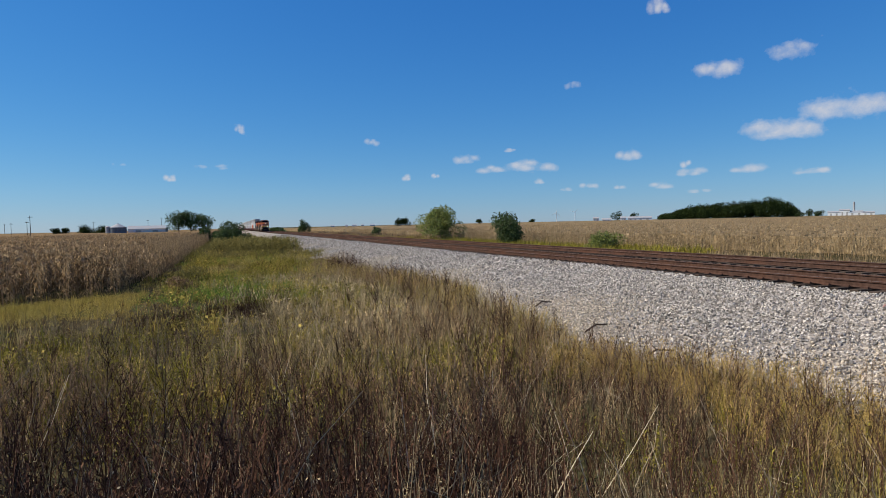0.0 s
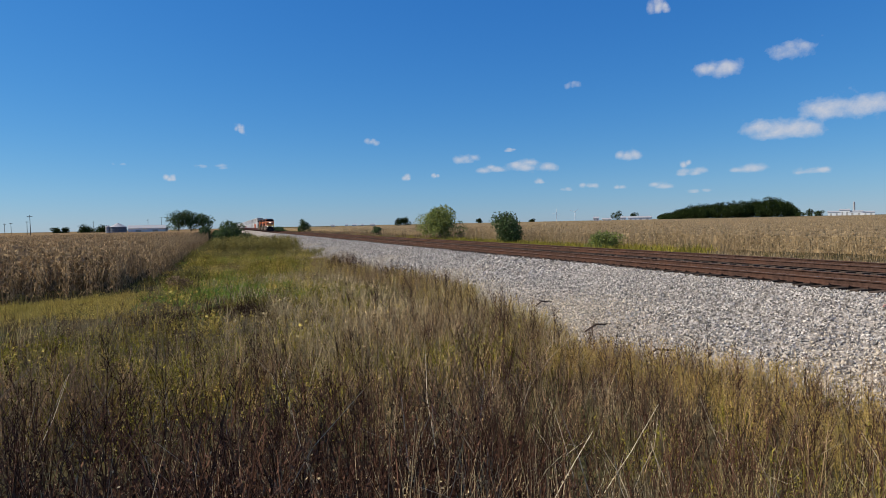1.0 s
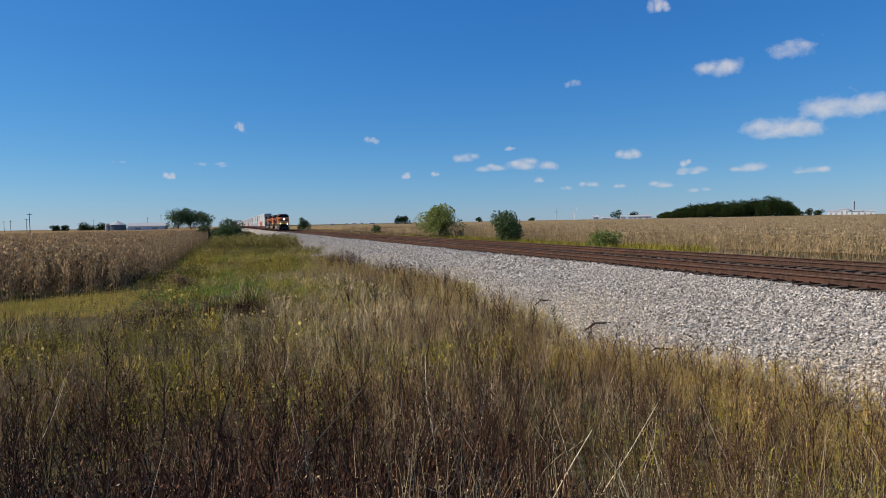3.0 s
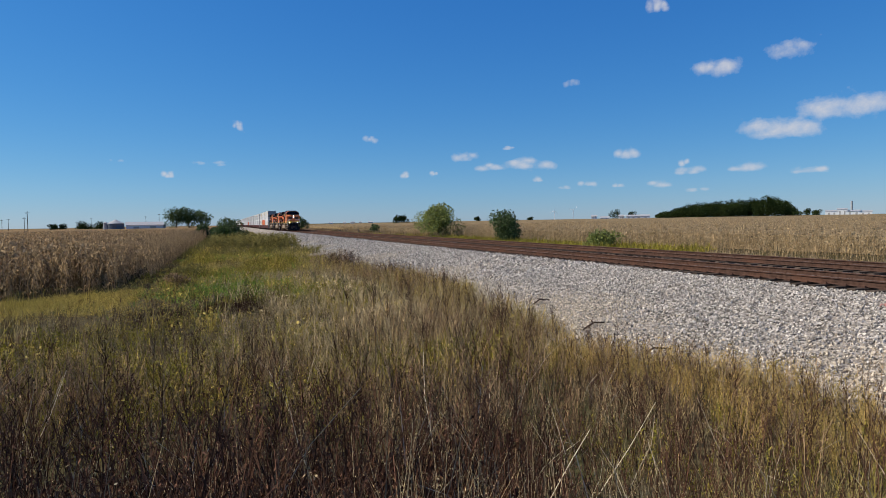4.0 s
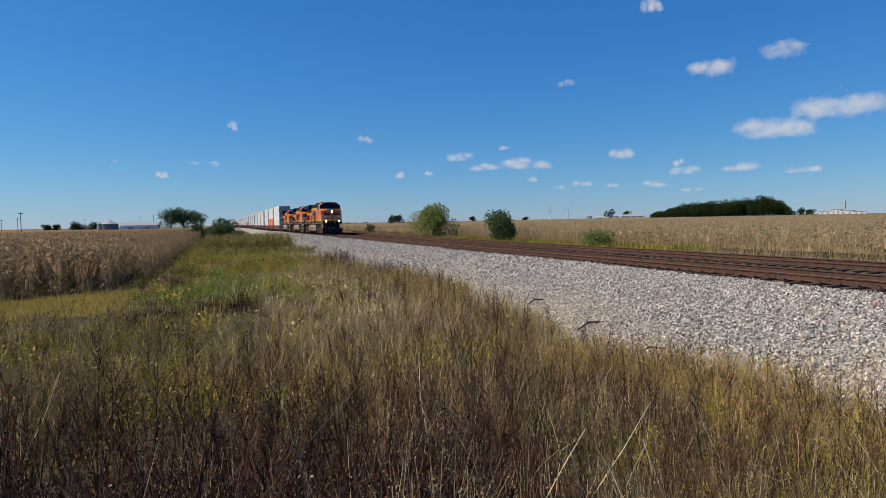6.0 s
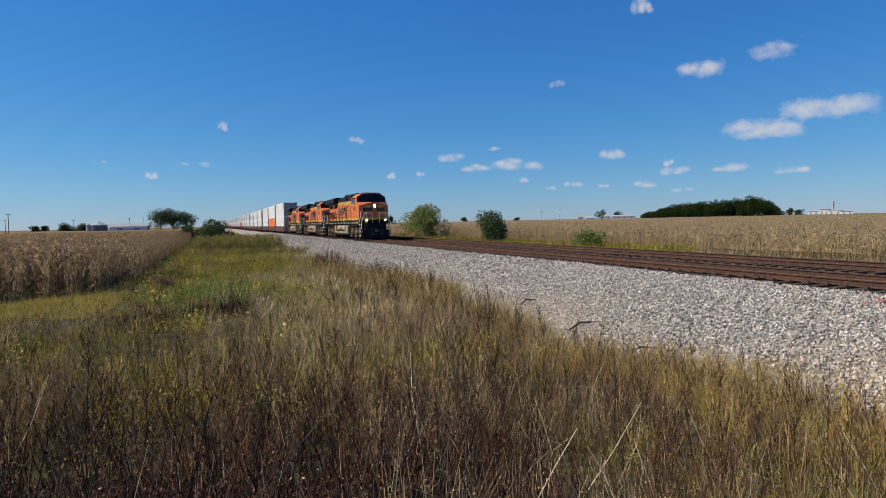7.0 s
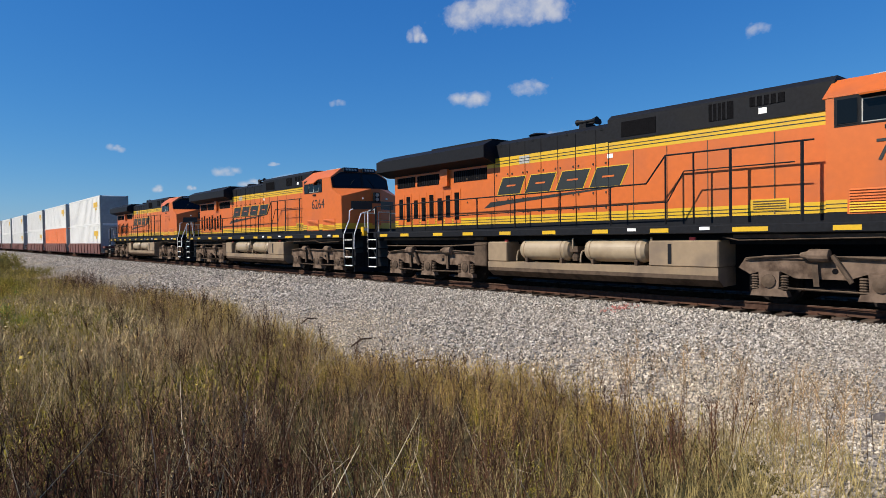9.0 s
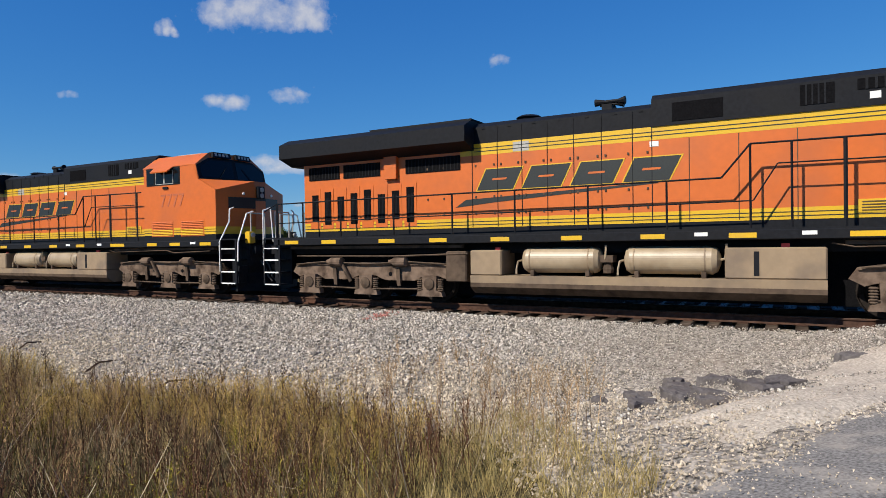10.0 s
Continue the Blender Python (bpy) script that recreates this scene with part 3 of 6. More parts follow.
def steps(parent, s, y0, way, name="step_ladder"):
    """Corner steps: stringers, treads with white edges."""
    p = part(name, Mesh().box(s * 1.50 - 0.02, s * 1.50 + 0.02, min(y0, y0 + way * 0.06), max(y0, y0 + way * 0.06), 0.40, 1.82).box(s * 1.50 - 0.02, s * 1.50 + 0.02, min(y0 + way * 0.66, y0 + way * 0.72), max(y0 + way * 0.66, y0 + way * 0.72), 0.40, 1.82).box(s * 1.0 - 0.02, s * 1.0 + 0.02, min(y0, y0 + way * 0.72), max(y0, y0 + way * 0.72), 0.40, 1.82), M_BLACK, parent)
    for k, z in enumerate((0.40, 0.76, 1.12, 1.48)):
        part("tread", Mesh().box(min(s * 1.02, s * 1.50), max(s * 1.02, s * 1.50), min(y0 + way * 0.06, y0 + way * 0.66), max(y0 + way * 0.06, y0 + way * 0.66), z, z + 0.035), M_BLACK, p)
        part("tread_edge", Mesh().box(min(s * 1.505, s * 1.53), max(s * 1.505, s * 1.53), min(y0 + way * 0.06, y0 + way * 0.66), max(y0 + way * 0.06, y0 + way * 0.66), z, z + 0.04), M_WHITE, p, "white tread edge")
    return p


def text_mesh(word, size, material, shear=0.0):
    c = bpy.data.curves.new("number", "FONT")
    c.body, c.size, c.shear, c.extrude, c.align_x = word, size, shear, 0.004, "CENTER"
    c.resolution_u = 3
    o = new("number", c)
    me = bpy.data.meshes.new_from_object(o.evaluated_get(bpy.context.evaluated_depsgraph_get()))
    bpy.data.objects.remove(o)
    me.materials.clear()
    me.materials.append(material)
    return me


def true_size(me):
    """From the round figures of the drawing to the true heights and lengths of the body."""
    co = np.empty(len(me.vertices) * 3, np.float32)
    me.vertices.foreach_get("co", co)
    co = co.reshape(-1, 3)
    co[:, 1] = np.interp(co[:, 1], (-1.6, 0, 3.6, 5.1, 8.5, 13.2, 19.6, 20.9), (-1.6, 0, 3.5, 5.75, 9.05, 13.44, 19.72, 20.9))
    co[:, 2] = np.interp(co[:, 2], (0, 1.0, 1.38, 1.66, 2.03, 2.30, 3.53, 3.97, 4.28, 4.86, 5.2), (0, 1.0, 1.40, 1.62, 1.97, 2.21, 3.38, 3.80, 4.09, 4.64, 4.95))
    me.vertices.foreach_set("co", co.ravel())
    me.update()


def locomotive(number, first):
    L = thing("diesel_locomotive", "", "locomotive", "locomotives of the train")
    # underframe
    part("side_sill", Mesh().box(-1.52, 1.52, -0.15, 19.75, 1.60, 1.82, 0.02).box(-0.9, 0.9, -1.1, 20.5, 1.30, 1.60), M_BLACK, L)
    part("deck", Mesh().box(-1.50, 1.50, -0.9, 20.25, 1.82, 1.86), M_BLACK, L)
    # added block, near-black in place of the shade under the frame
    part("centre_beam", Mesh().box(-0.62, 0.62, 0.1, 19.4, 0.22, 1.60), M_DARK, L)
    for s in (-1, 1):
        for y in (0.5, 2.0, 3.2, 4.6, 6.6, 8.4, 10.3, 12.2, 14.0, 15.6, 17.6, 19.0):
            part("reflector", Mesh().box(s * 1.522 - 0.004, s * 1.522 + 0.004, y - 0.26, y + 0.26, 1.65, 1.76), M_YELLOW, L, "yellow reflective strip")
        for y in (1.1, 5.4, 7.4):
            part("label_plate", Mesh().box(s * 1.522 - 0.004, s * 1.522 + 0.004, y - 0.13, y + 0.13, 1.70, 1.78), M_WHITE, L)
    # cab and nose
    cab = part("cab", Mesh().prism([(3.6, 2.3), (3.6, 4.46), (1.06, 4.46), (0.82, 3.93), (0.0, 3.53), (0.0, 2.3)], "x", -1.5, 1.5), M_ORANGE, L)
    part("cab_stripe", Mesh().box(-1.502, 1.502, -0.004, 3.6, 2.03, 2.3), M_YELLOW, L)
    part("cab_skirt", Mesh().box(-1.498, 1.498, 0.0, 3.6, 1.70, 2.03), M_BLACK, L)
    for k in range(2):
        part("stripe_line", Mesh().box(-1.506, 1.506, -0.006, 3.6, 2.11 + k * 0.09, 2.13 + k * 0.09), M_LOGO, L)
    nose = [(-1.5, 0.0), (-0.9, -0.19), (-0.24, -0.42), (0.24, -0.42), (0.9, -0.19), (1.5, 0.0)]
    nm = Mesh()
    top = lambda x: 3.53 + 0.40 * (1 - abs(x) / 1.5)
    v = [(x, y, 2.3) for x, y in nose] + [(x * 0.98, y * 0.96, top(x)) for x, y in nose]
    v += [(0.98 * 1.5, 0.8, 3.93), (-0.98 * 1.5, 0.8, 3.93)]
    f = [(i, i + 1, i + 7, i + 6) for i in range(5)] + [tuple(range(5, -1, -1))]
    nm.add(v, f + [(6, 7, 13), (7, 8, 13), (8, 9, 12, 13), (9, 10, 12), (10, 11, 12)])
    part("nose", nm, M_ORANGE, L)
    part("nose_top", Mesh().add([(x * 0.99, y * 0.97 + 0.004, top(x) + 0.006) for x, y in nose] + [(1.45, 0.78, 3.935), (-1.45, 0.78, 3.935)], [(2, 3, 6, 7)]), M_BLACK, L, "black anti-glare panel")
    part("nose_stripe", Mesh().prism([(x * 1.003, y * 1.003) for x, y in nose], "z", 2.03, 2.3), M_YELLOW, L)
    part("nose_skirt", Mesh().prism(nose, "z", 1.70, 2.03), M_BLACK, L)
    part("nose_emblem", Mesh().prism([(-1.1, -0.13), (-0.24, -0.428), (0.24, -0.428), (1.1, -0.13), (0.24, -0.40), (-0.24, -0.40)], "z", 2.92, 3.30), M_LOGO, L, "dark emblem shape")
    part("nose_door", Mesh().box(-0.22, 0.22, -0.436, -0.42, 2.2, 3.2), M_ORANGE, L)
    part("headlight_box", Mesh().box(-0.16, 0.16, -0.50, -0.36, 3.26, 3.70, 0.03), M_BLACK, L)
    for z in (3.38, 3.58):
        part("headlight", Mesh().lathe((0, -0.50, z), "y", [(0, 0.085), (-0.02, 0.08), (-0.03, 0.04)], 14), M_LAMP if first else M_GREYP, L, "headlight")
    # windscreen: two flat halves that meet in a blunt ridge under the number boards
    def screen(x, z, out=0.0):
        return (x, 0.68 + 0.085 * abs(x) + (z - 3.93) * 0.26 - out, z)

    for s in (-1, 1):
        face = [(0.0, 3.93), (1.492, 3.93), (1.492, 4.455), (0.915, 4.90), (0.0, 4.92)]
        n = len(face)
        v = [screen(s * x, z) for x, z in face] + [(s * x, 1.35, z) for x, z in face]
        part("cab_brow", Mesh().add(v, [tuple(range(n)), tuple(range(2 * n - 1, n - 1, -1))] + [(i, (i + 1) % n, n + (i + 1) % n, n + i) for i in range(n)]), M_ORANGE, L)
        for name, pts, material, deep, label in (
                ("windscreen_surround", [(0.0, 3.95), (1.46, 3.96), (1.47, 4.42), (0.96, 4.72), (0.0, 4.74)], M_BLACK, 0.014, "black windscreen surround"),
                ("windscreen_pane", [(0.07, 4.01), (1.36, 4.02), (1.36, 4.38), (0.94, 4.64), (0.07, 4.65)], M_GLASS, 0.024, "")):
            n = len(pts)
            v = [screen(s * x, z, deep) for x, z in pts] + [screen(s * x, z, -0.01) for x, z in pts]
            part(name, Mesh().add(v, [tuple(range(n)), tuple(range(2 * n - 1, n - 1, -1))] + [(i, (i + 1) % n, n + (i + 1) % n, n + i) for i in range(n)]), material, L, label)
        board = [(0.12, 4.75), (0.84, 4.75), (0.80, 4.94), (0.12, 4.94)]
        v = [screen(s * x, z, 0.10) for x, z in board] + [screen(s * x, z, -0.12) for x, z in board]
        nb = part("number_board", Mesh().add(v, [(0, 1, 2, 3), (7, 6, 5, 4), (0, 4, 5, 1), (1, 5, 6, 2), (2, 6, 7, 3), (3, 7, 4, 0)]), M_BLACK, L)
        bars = Mesh()
        for k in range(4):
            x0 = 0.22 + 0.145 * k
            v = [screen(s * x, z, 0.106) for x, z in ((x0, 4.80), (x0 + 0.09, 4.80), (x0 + 0.09, 4.90), (x0, 4.90))]
            bars.add(v + [(x, y + 0.02, z) for x, y, z in v], [(0, 1, 2, 3), (7, 6, 5, 4), (0, 4, 5, 1), (1, 5, 6, 2), (2, 6, 7, 3), (3, 7, 4, 0)])
        part("number_bars", bars, M_GREYP, nb, "pale number bars")
        part("wiper", Mesh().line([screen(s * 0.7, 4.0, 0.05), screen(s * 0.35, 4.42, 0.05)], 0.012), M_BLACK, L)
        part("marker_lamp", Mesh().lathe((s * 0.62, -0.30, 3.42), "y", [(0, 0.05), (-0.03, 0.045), (-0.04, 0.02)], 10), M_WHITE, L)
    part("air_conditioner", Mesh().box(-0.6, 0.6, 1.75, 3.1, 4.88, 5.0, 0.04), M_GREYP, L)
    part("roof_panel", Mesh().prism([(-1.515, 4.43), (-0.92, 4.905), (0.92, 4.905), (1.515, 4.43)], "y", 1.30, 3.64), M_ORANGE, L)
    for s in (-1, 1):
        X, drop = s * 1.502, 4.36 if first else 4.22
        band = part("side_window", Mesh().box(X - 0.006, X + 0.006, 1.70, 3.44, 3.80, 4.42), M_BLACK, L, "black window surround")
        for a, b, z0, z1 in ((1.76, 1.98, 3.86, 4.36), (2.06, 2.92, 3.86, 4.30), (3.02, 3.38, 3.86, 4.36)):
            part("window_frame", Mesh().box(X - 0.014, X + 0.014, a - 0.03, b + 0.03, z0 - 0.03, z1 + 0.03, 0.008), M_GREYP if a == 2.06 else M_BLACK, band)
            part("pane", Mesh().box(X - 0.020, X + 0.020, a, b, z0, z1), M_GLASS, band)
        part("window_bar", Mesh().box(X - 0.024, X + 0.024, 2.46, 2.53, 3.86, 4.30), M_GREYP, band)
        part("visor", Mesh().add([(X, 2.0, 4.43), (X, 3.0, 4.43), (X + s * 0.24, 2.92, drop), (X + s * 0.24, 2.06, drop), (X, 2.0, 4.46), (X, 3.0, 4.46), (X + s * 0.25, 2.92, drop + 0.035), (X + s * 0.25, 2.06, drop + 0.035)], [(0, 1, 2, 3), (7, 6, 5, 4), (0, 4, 5, 1), (1, 5, 6, 2), (2, 6, 7, 3), (3, 7, 4, 0)]), M_ORANGE, L, "orange sun visor")
        part("mirror", Mesh().box(X + s * 0.02 - 0.02, X + s * 0.02 + 0.02, 2.3, 2.55, 3.66, 3.74), M_BLACK, L)
        num = part("road_number", text_mesh(number, 0.60, M_FADED if number == "7777" else M_LOGO), None, L, "black road number" if number != "7777" else "faded road number")
        num.matrix_basis = Matrix.Translation((X + s * 0.004, 2.05, 2.92)) @ Euler((radians(90), 0, radians(-90 if s < 0 else 90))).to_matrix().to_4x4()
        for a in (0.55, 2.05):
            lv = part("louvre_panel", Mesh().box(X - 0.005, X + 0.005, a, a + 1.15, 1.98, 2.56), M_ORANGE, L, "louvred vent")
            for k in range(9):
                part("slat", Mesh().prism([(0, 2.02 + k * 0.058), (s * 0.03, 2.02 + k * 0.058), (0, 2.06 + k * 0.058)], "y", a + 0.04, a + 1.11), M_YELLOW if k < 4 else M_ORANGE, lv)
                lv.children[-1].location = (X, 0, 0)
    # hood
    H = 0.98
    hood = part("hood", Mesh().box(-H, H, 3.6, 13.25, 2.30, 3.97).box(-H, H, 13.25, 18.95, 2.30, 4.12), M_ORANGE, L)
    part("hood_low_stripe", Mesh().box(-H - 0.002, H + 0.002, 3.6, 18.95, 2.03, 2.30), M_YELLOW, L)
    part("hood_base", Mesh().box(-H + 0.002, H - 0.002, 3.6, 18.95, 1.70, 2.03), M_BLACK, L)
    part("hood_high_stripe", Mesh().box(-H - 0.002, H + 0.002, 3.6, 13.6, 3.97, 4.28), M_YELLOW, L)
    part("hood_top", Mesh().prism([(-H, 4.28), (-H, 4.72), (-0.75, 4.86), (0.75, 4.86), (H, 4.72), (H, 4.28)], "y", 8.5, 13.25), M_BLACK, L)
    part("inverter_cover", Mesh().prism([(-H - 0.03, 4.28), (-H - 0.03, 4.90), (-0.85, 5.04), (0.85, 5.04), (H + 0.03, 4.90), (H + 0.03, 4.28)], "y", 3.6, 8.5), M_BLACK, L)
    part("radiator_wing", Mesh().prism([(-1.5, 4.30), (-1.5, 4.72), (-1.1, 4.92), (1.1, 4.92), (1.5, 4.72), (1.5, 4.30), (0.97, 4.10), (-0.97, 4.10)], "y", 13.2, 19.46), M_BLACK, L, "overhanging black radiator wing")
    part("radiator_top", Mesh().box(-1.12, 1.12, 13.2, 16.4, 4.90, 4.96), M_BLACK, L)
    part("radiator_stay", Mesh().box(-1.10, 1.10, 15.55, 15.95, 3.50, 4.14), M_ORANGE, L)
    for s in (-1, 1):
        X = s * (H + 0.002)
        for k in range(2):
            part("stripe_line", Mesh().box(X - 0.006, X + 0.006, 3.6, 18.95, 2.10 + k * 0.09, 2.12 + k * 0.09), M_LOGO, L)
            part("stripe_line", Mesh().box(X - 0.006, X + 0.006, 3.6, 13.2, 4.06 + k * 0.09, 4.08 + k * 0.09), M_LOGO, L)
        for y in (8.5, 8.95, 9.7, 10.4, 11.1, 11.8, 12.5, 13.25):
            part("door_seam", Mesh().box(X - 0.010, X + 0.010, y - 0.008, y + 0.008, 2.05, 4.68), M_BLACK, L)
        for y in (4.4, 5.6, 6.7, 7.7):
            part("door_seam", Mesh().box(X - 0.008, X + 0.008, y - 0.008, y + 0.008, 2.05, 3.96), M_UNDER, L)
        for k in range(8):
            y = 15.0 + k * 0.48
            lv = part("radiator_door", Mesh().box(X - 0.01, X + 0.01, y - 0.04, y + 0.36, 2.12, 3.36), M_ORANGE, L)
            part("grille", Mesh().box(X - 0.02, X + 0.02, y + 0.04, y + 0.28, 2.25 + 0.1 * (k % 2), 3.25 - 0.08 * (k % 3)), M_DARK, lv, "dark louvred grille")
            bars = Mesh()
            for j in range(5):
                bars.box(X - 0.026, X + 0.026, y + 0.06 + j * 0.048, y + 0.075 + j * 0.048, 2.38, 3.06)
            tagged(part("grille_bars", bars, M_BLACK, lv), kind="stuff")
        for a, b in ((13.6, 15.3), (16.15, 17.45), (17.6, 18.75)):
            g = part("radiator_screen", Mesh().box(X - 0.014, X + 0.014, a, b, 3.62, 4.02), M_DARK, L, "dark slotted radiator screen")
            slots = Mesh()
            for k in range(int((b - a) / 0.11)):
                slots.box(X - 0.024, X + 0.024, a + 0.05 + k * 0.11, a + 0.07 + k * 0.11, 3.64, 4.00)
            tagged(part("screen_bars", slots, M_BLACK, g), kind="stuff")
        for a, b, z0, z1 in ((7.0, 8.05, 4.36, 4.78), (5.0, 5.55, 4.42, 4.84), (4.25, 4.75, 4.62, 4.84)):
            XX = s * (H + 0.03)
            g = part("intake_screen", Mesh().box(XX - 0.012, XX + 0.012, a, b, z0, z1), M_DARK, L, "dark air intake screen")
            for k in range(4 if b < 6 else 0):
                y = a + (b - a) * (k + 1) / 5
                part("bar", Mesh().box(XX - 0.02, XX + 0.02, y - 0.015, y + 0.015, z0, z1), M_BLACK, g)
        vent = part("vent", Mesh().box(X - 0.012, X + 0.012, 4.2, 4.75, 2.14, 2.42), M_YELLOW, L, "small yellow louvred vent")
        for k in range(4):
            part("slat", Mesh().box(X - 0.024, X + 0.024, 4.24, 4.71, 2.18 + k * 0.06, 2.20 + k * 0.06), M_UNDER, vent)
        part("notice", Mesh().box(X - 0.006, X + 0.006, 8.35, 8.55, 3.82, 3.94), M_WHITE, L)
        part("notice", Mesh().box(X - 0.034, X + 0.034, 4.5, 4.62, 4.42, 4.56), M_WHITE, L)
        part("patch", Mesh().box(X - 0.004, X + 0.004, 11.6, 12.05, 3.99, 4.24), M_GREYP, L, "pale repaint patch")
        # heritage mark as plain slanted shapes
        lean = 0.5
        mark = part("emblem", Mesh().prism([(13.75, 2.60), (13.45, 2.80), (8.4, 3.00), (8.35, 2.97), (12.6, 2.70)], "x", X - 0.005, X + 0.005), M_LOGO, L, "black slanted emblem shapes with yellow edge")
        q = lambda y, z: (y - (z - 3.05) * lean, z)
        for k in range(4):
            a, b, z0, z1 = 12.05 - 1.31 * k, 13.10 - 1.31 * k, 3.03, 3.58
            part("emblem_edge", Mesh().prism([q(a - 0.035, z0 - 0.025), q(b + 0.035, z0 - 0.025), q(b + 0.035, z1 + 0.025), q(a - 0.035, z1 + 0.025)], "x", X - 0.004, X + 0.004), M_YELLOW, mark)
            part("emblem_block", Mesh().prism([q(a, z0), q(b, z0), q(b, z1), q(a, z1)], "x", X - 0.008, X + 0.008), M_LOGO, mark)
            part("emblem_slot", Mesh().prism([q(a + 0.32, 3.285), q(b - 0.32, 3.285), q(b - 0.32, 3.335), q(a + 0.32, 3.335)], "x", X - 0.011, X + 0.011), M_ORANGE, mark)
        latches = Mesh()
        for y in (8.6, 9.05, 9.6, 9.8, 10.3, 10.5, 11.0, 11.2, 11.7, 11.9, 12.4, 12.6, 13.15, 14.1, 14.6):
            for z in (2.42, 2.86, 3.70):
                latches.box(X - 0.018, X + 0.018, y - 0.022, y + 0.022, z - 0.028, z + 0.028)
        tagged(part("door_latches", latches, M_UNDER, L, "small dark door latches"), kind="stuff")
        for y in (8.75, 9.35, 10.05, 10.75, 11.45, 12.15, 12.9):
            part("lifting_lug", Mesh().prism([(y - 0.05, 4.66), (y + 0.05, 4.66), (y, 4.74)], "x", X - 0.012, X + 0.012), M_BLACK, L)
        # handrails
        e = s * 1.46
        hi = [(e, 3.75, 3.62), (e, 6.45, 3.64), (e, 7.0, 2.96), (e, 19.6, 2.92)]
        handrail(L, hi, [(e, y, 3.63) for y in (3.9, 4.9, 5.7)] + [(e, 6.45, 3.64)] + [(e, y, 2.94) for y in (8.1, 9.9, 11.8, 13.6, 15.4, 17.2, 18.6, 19.6)], 1.70, label="dark steel handrail")
        part("handrail", Mesh().line([(e, 4.0, 3.18), (e, 5.95, 3.2), (e, 6.4, 2.45), (e, 19.6, 2.32)], 0.016), M_BLACK, L)
        # roof and tank details
        part("fuel_tank", Mesh().prism([(s * 0.3, 0.36), (s * 1.2, 0.33), (s * 1.44, 0.50), (s * 1.46, 0.78), (s * 0.3, 0.78)], "y", 5.1, 13.1), M_TANK, L, "dusty tan fuel tank")
        part("tank_end", Mesh().box(min(s * 0.4, s * 1.46), max(s * 0.4, s * 1.46), 5.1, 6.95, 0.78, 1.40, 0.03), M_TANK, L)
        part("tank_end", Mesh().box(min(s * 0.4, s * 1.46), max(s * 0.4, s * 1.46), 12.2, 13.1, 0.78, 1.38, 0.03), M_TANK, L)
        # darker strip along the tank's sloping lower edge
        part("tank_grime", Mesh().prism([(s * 1.205, 0.322), (s * 1.447, 0.497), (s * 1.455, 0.60), (s * 1.43, 0.60), (s * 1.42, 0.51), (s * 1.19, 0.34)], "y", 5.1, 13.1), M_UNDER, L, "dark lower edge of the tank")
        for a in (7.05, 9.64):
            for d in (0.32, 1.74):
                part("saddle", Mesh().box(min(s * 1.05, s * 1.40), max(s * 1.05, s * 1.40), a + d - 0.05, a + d + 0.05, 0.78, 0.92, 0.01), M_UNDER, L)
            part("air_pipe", Mesh().line([(s * 1.2, a + 0.02, 1.15), (s * 1.34, a - 0.10, 1.18), (s * 1.36, a - 0.13, 1.34), (s * 1.36, a - 0.13, 1.5)], 0.026, 6), M_AIR, L)
            part("air_pipe", Mesh().line([(s * 1.2, a + 2.04, 1.15), (s * 1.34, a + 2.14, 1.12), (s * 1.36, a + 2.18, 0.95), (s * 1.36, a + 2.18, 0.82)], 0.026, 6), M_AIR, L)
            c = part("air_reservoir", Mesh().lathe((s * 1.16, a, 1.15), "y", [(0, 0.10), (0.06, 0.24), (0.16, 0.30), (1.90, 0.30), (2.0, 0.24), (2.06, 0.10)], 40), M_AIR, L, "dusty cylindrical air reservoir", smooth=False)
            for d in (0.28, 1.78):
                part("strap", Mesh().lathe((s * 1.16, a + d, 1.15), "y", [(0, 0.308), (0.03, 0.308)], 40), M_TANK, c)
        part("drain_valve", Mesh().lathe((s * 1.2, 9.5, 0.86), "z", [(0, 0.12), (0.1, 0.14), (0.3, 0.06)], 8).box(min(s * 1.0, s * 1.35), max(s * 1.0, s * 1.35), 9.35, 9.65, 1.1, 1.25), M_UNDER, L)
        part("tank_gauge", Mesh().box(s * 1.462 - 0.006, s * 1.462 + 0.006, 6.3, 6.4, 0.85, 1.32), M_BLACK, L)
        part("valve_tag", Mesh().box(s * 1.3 - 0.03, s * 1.3 + 0.03, 5.75, 5.9, 1.40, 1.5), M_RED, L, "red valve tag")
        part("valve_tag", Mesh().box(s * 1.3 - 0.03, s * 1.3 + 0.03, 12.3, 12.42, 1.38, 1.46), M_RED, L, "red valve tag")
        part("brake_pipe", Mesh().line([(s * 1.4, 0.4, 1.42), (s * 1.4, 2.2, 1.36), (s * 1.4, 2.6, 1.46), (s * 1.4, 4.8, 1.40), (s * 1.38, 5.05, 1.5)], 0.018), M_UNDER, L)
        part("brake_pipe", Mesh().line([(s * 1.4, 13.2, 1.3), (s * 1.4, 15.5, 1.24), (s * 1.4, 18.9, 1.25)], 0.022), M_UNDER, L)
        part("cable_tray", Mesh().box(min(s * 1.2, s * 1.36), max(s * 1.2, s * 1.36), 0.3, 4.9, 1.46, 1.56), M_UNDER, L)
        part("cable_tray", Mesh().box(min(s * 1.2, s * 1.36), max(s * 1.2, s * 1.36), 13.4, 19.2, 1.46, 1.56), M_UNDER, L)
        part("equipment_box", Mesh().box(min(s * 0.9, s * 1.4), max(s * 0.9, s * 1.4), 13.25, 13.85, 0.6, 1.36, 0.03), M_UNDER, L)
        # ends
        steps(L, s, -0.9, 1)
        steps(L, s, 20.2, -1)
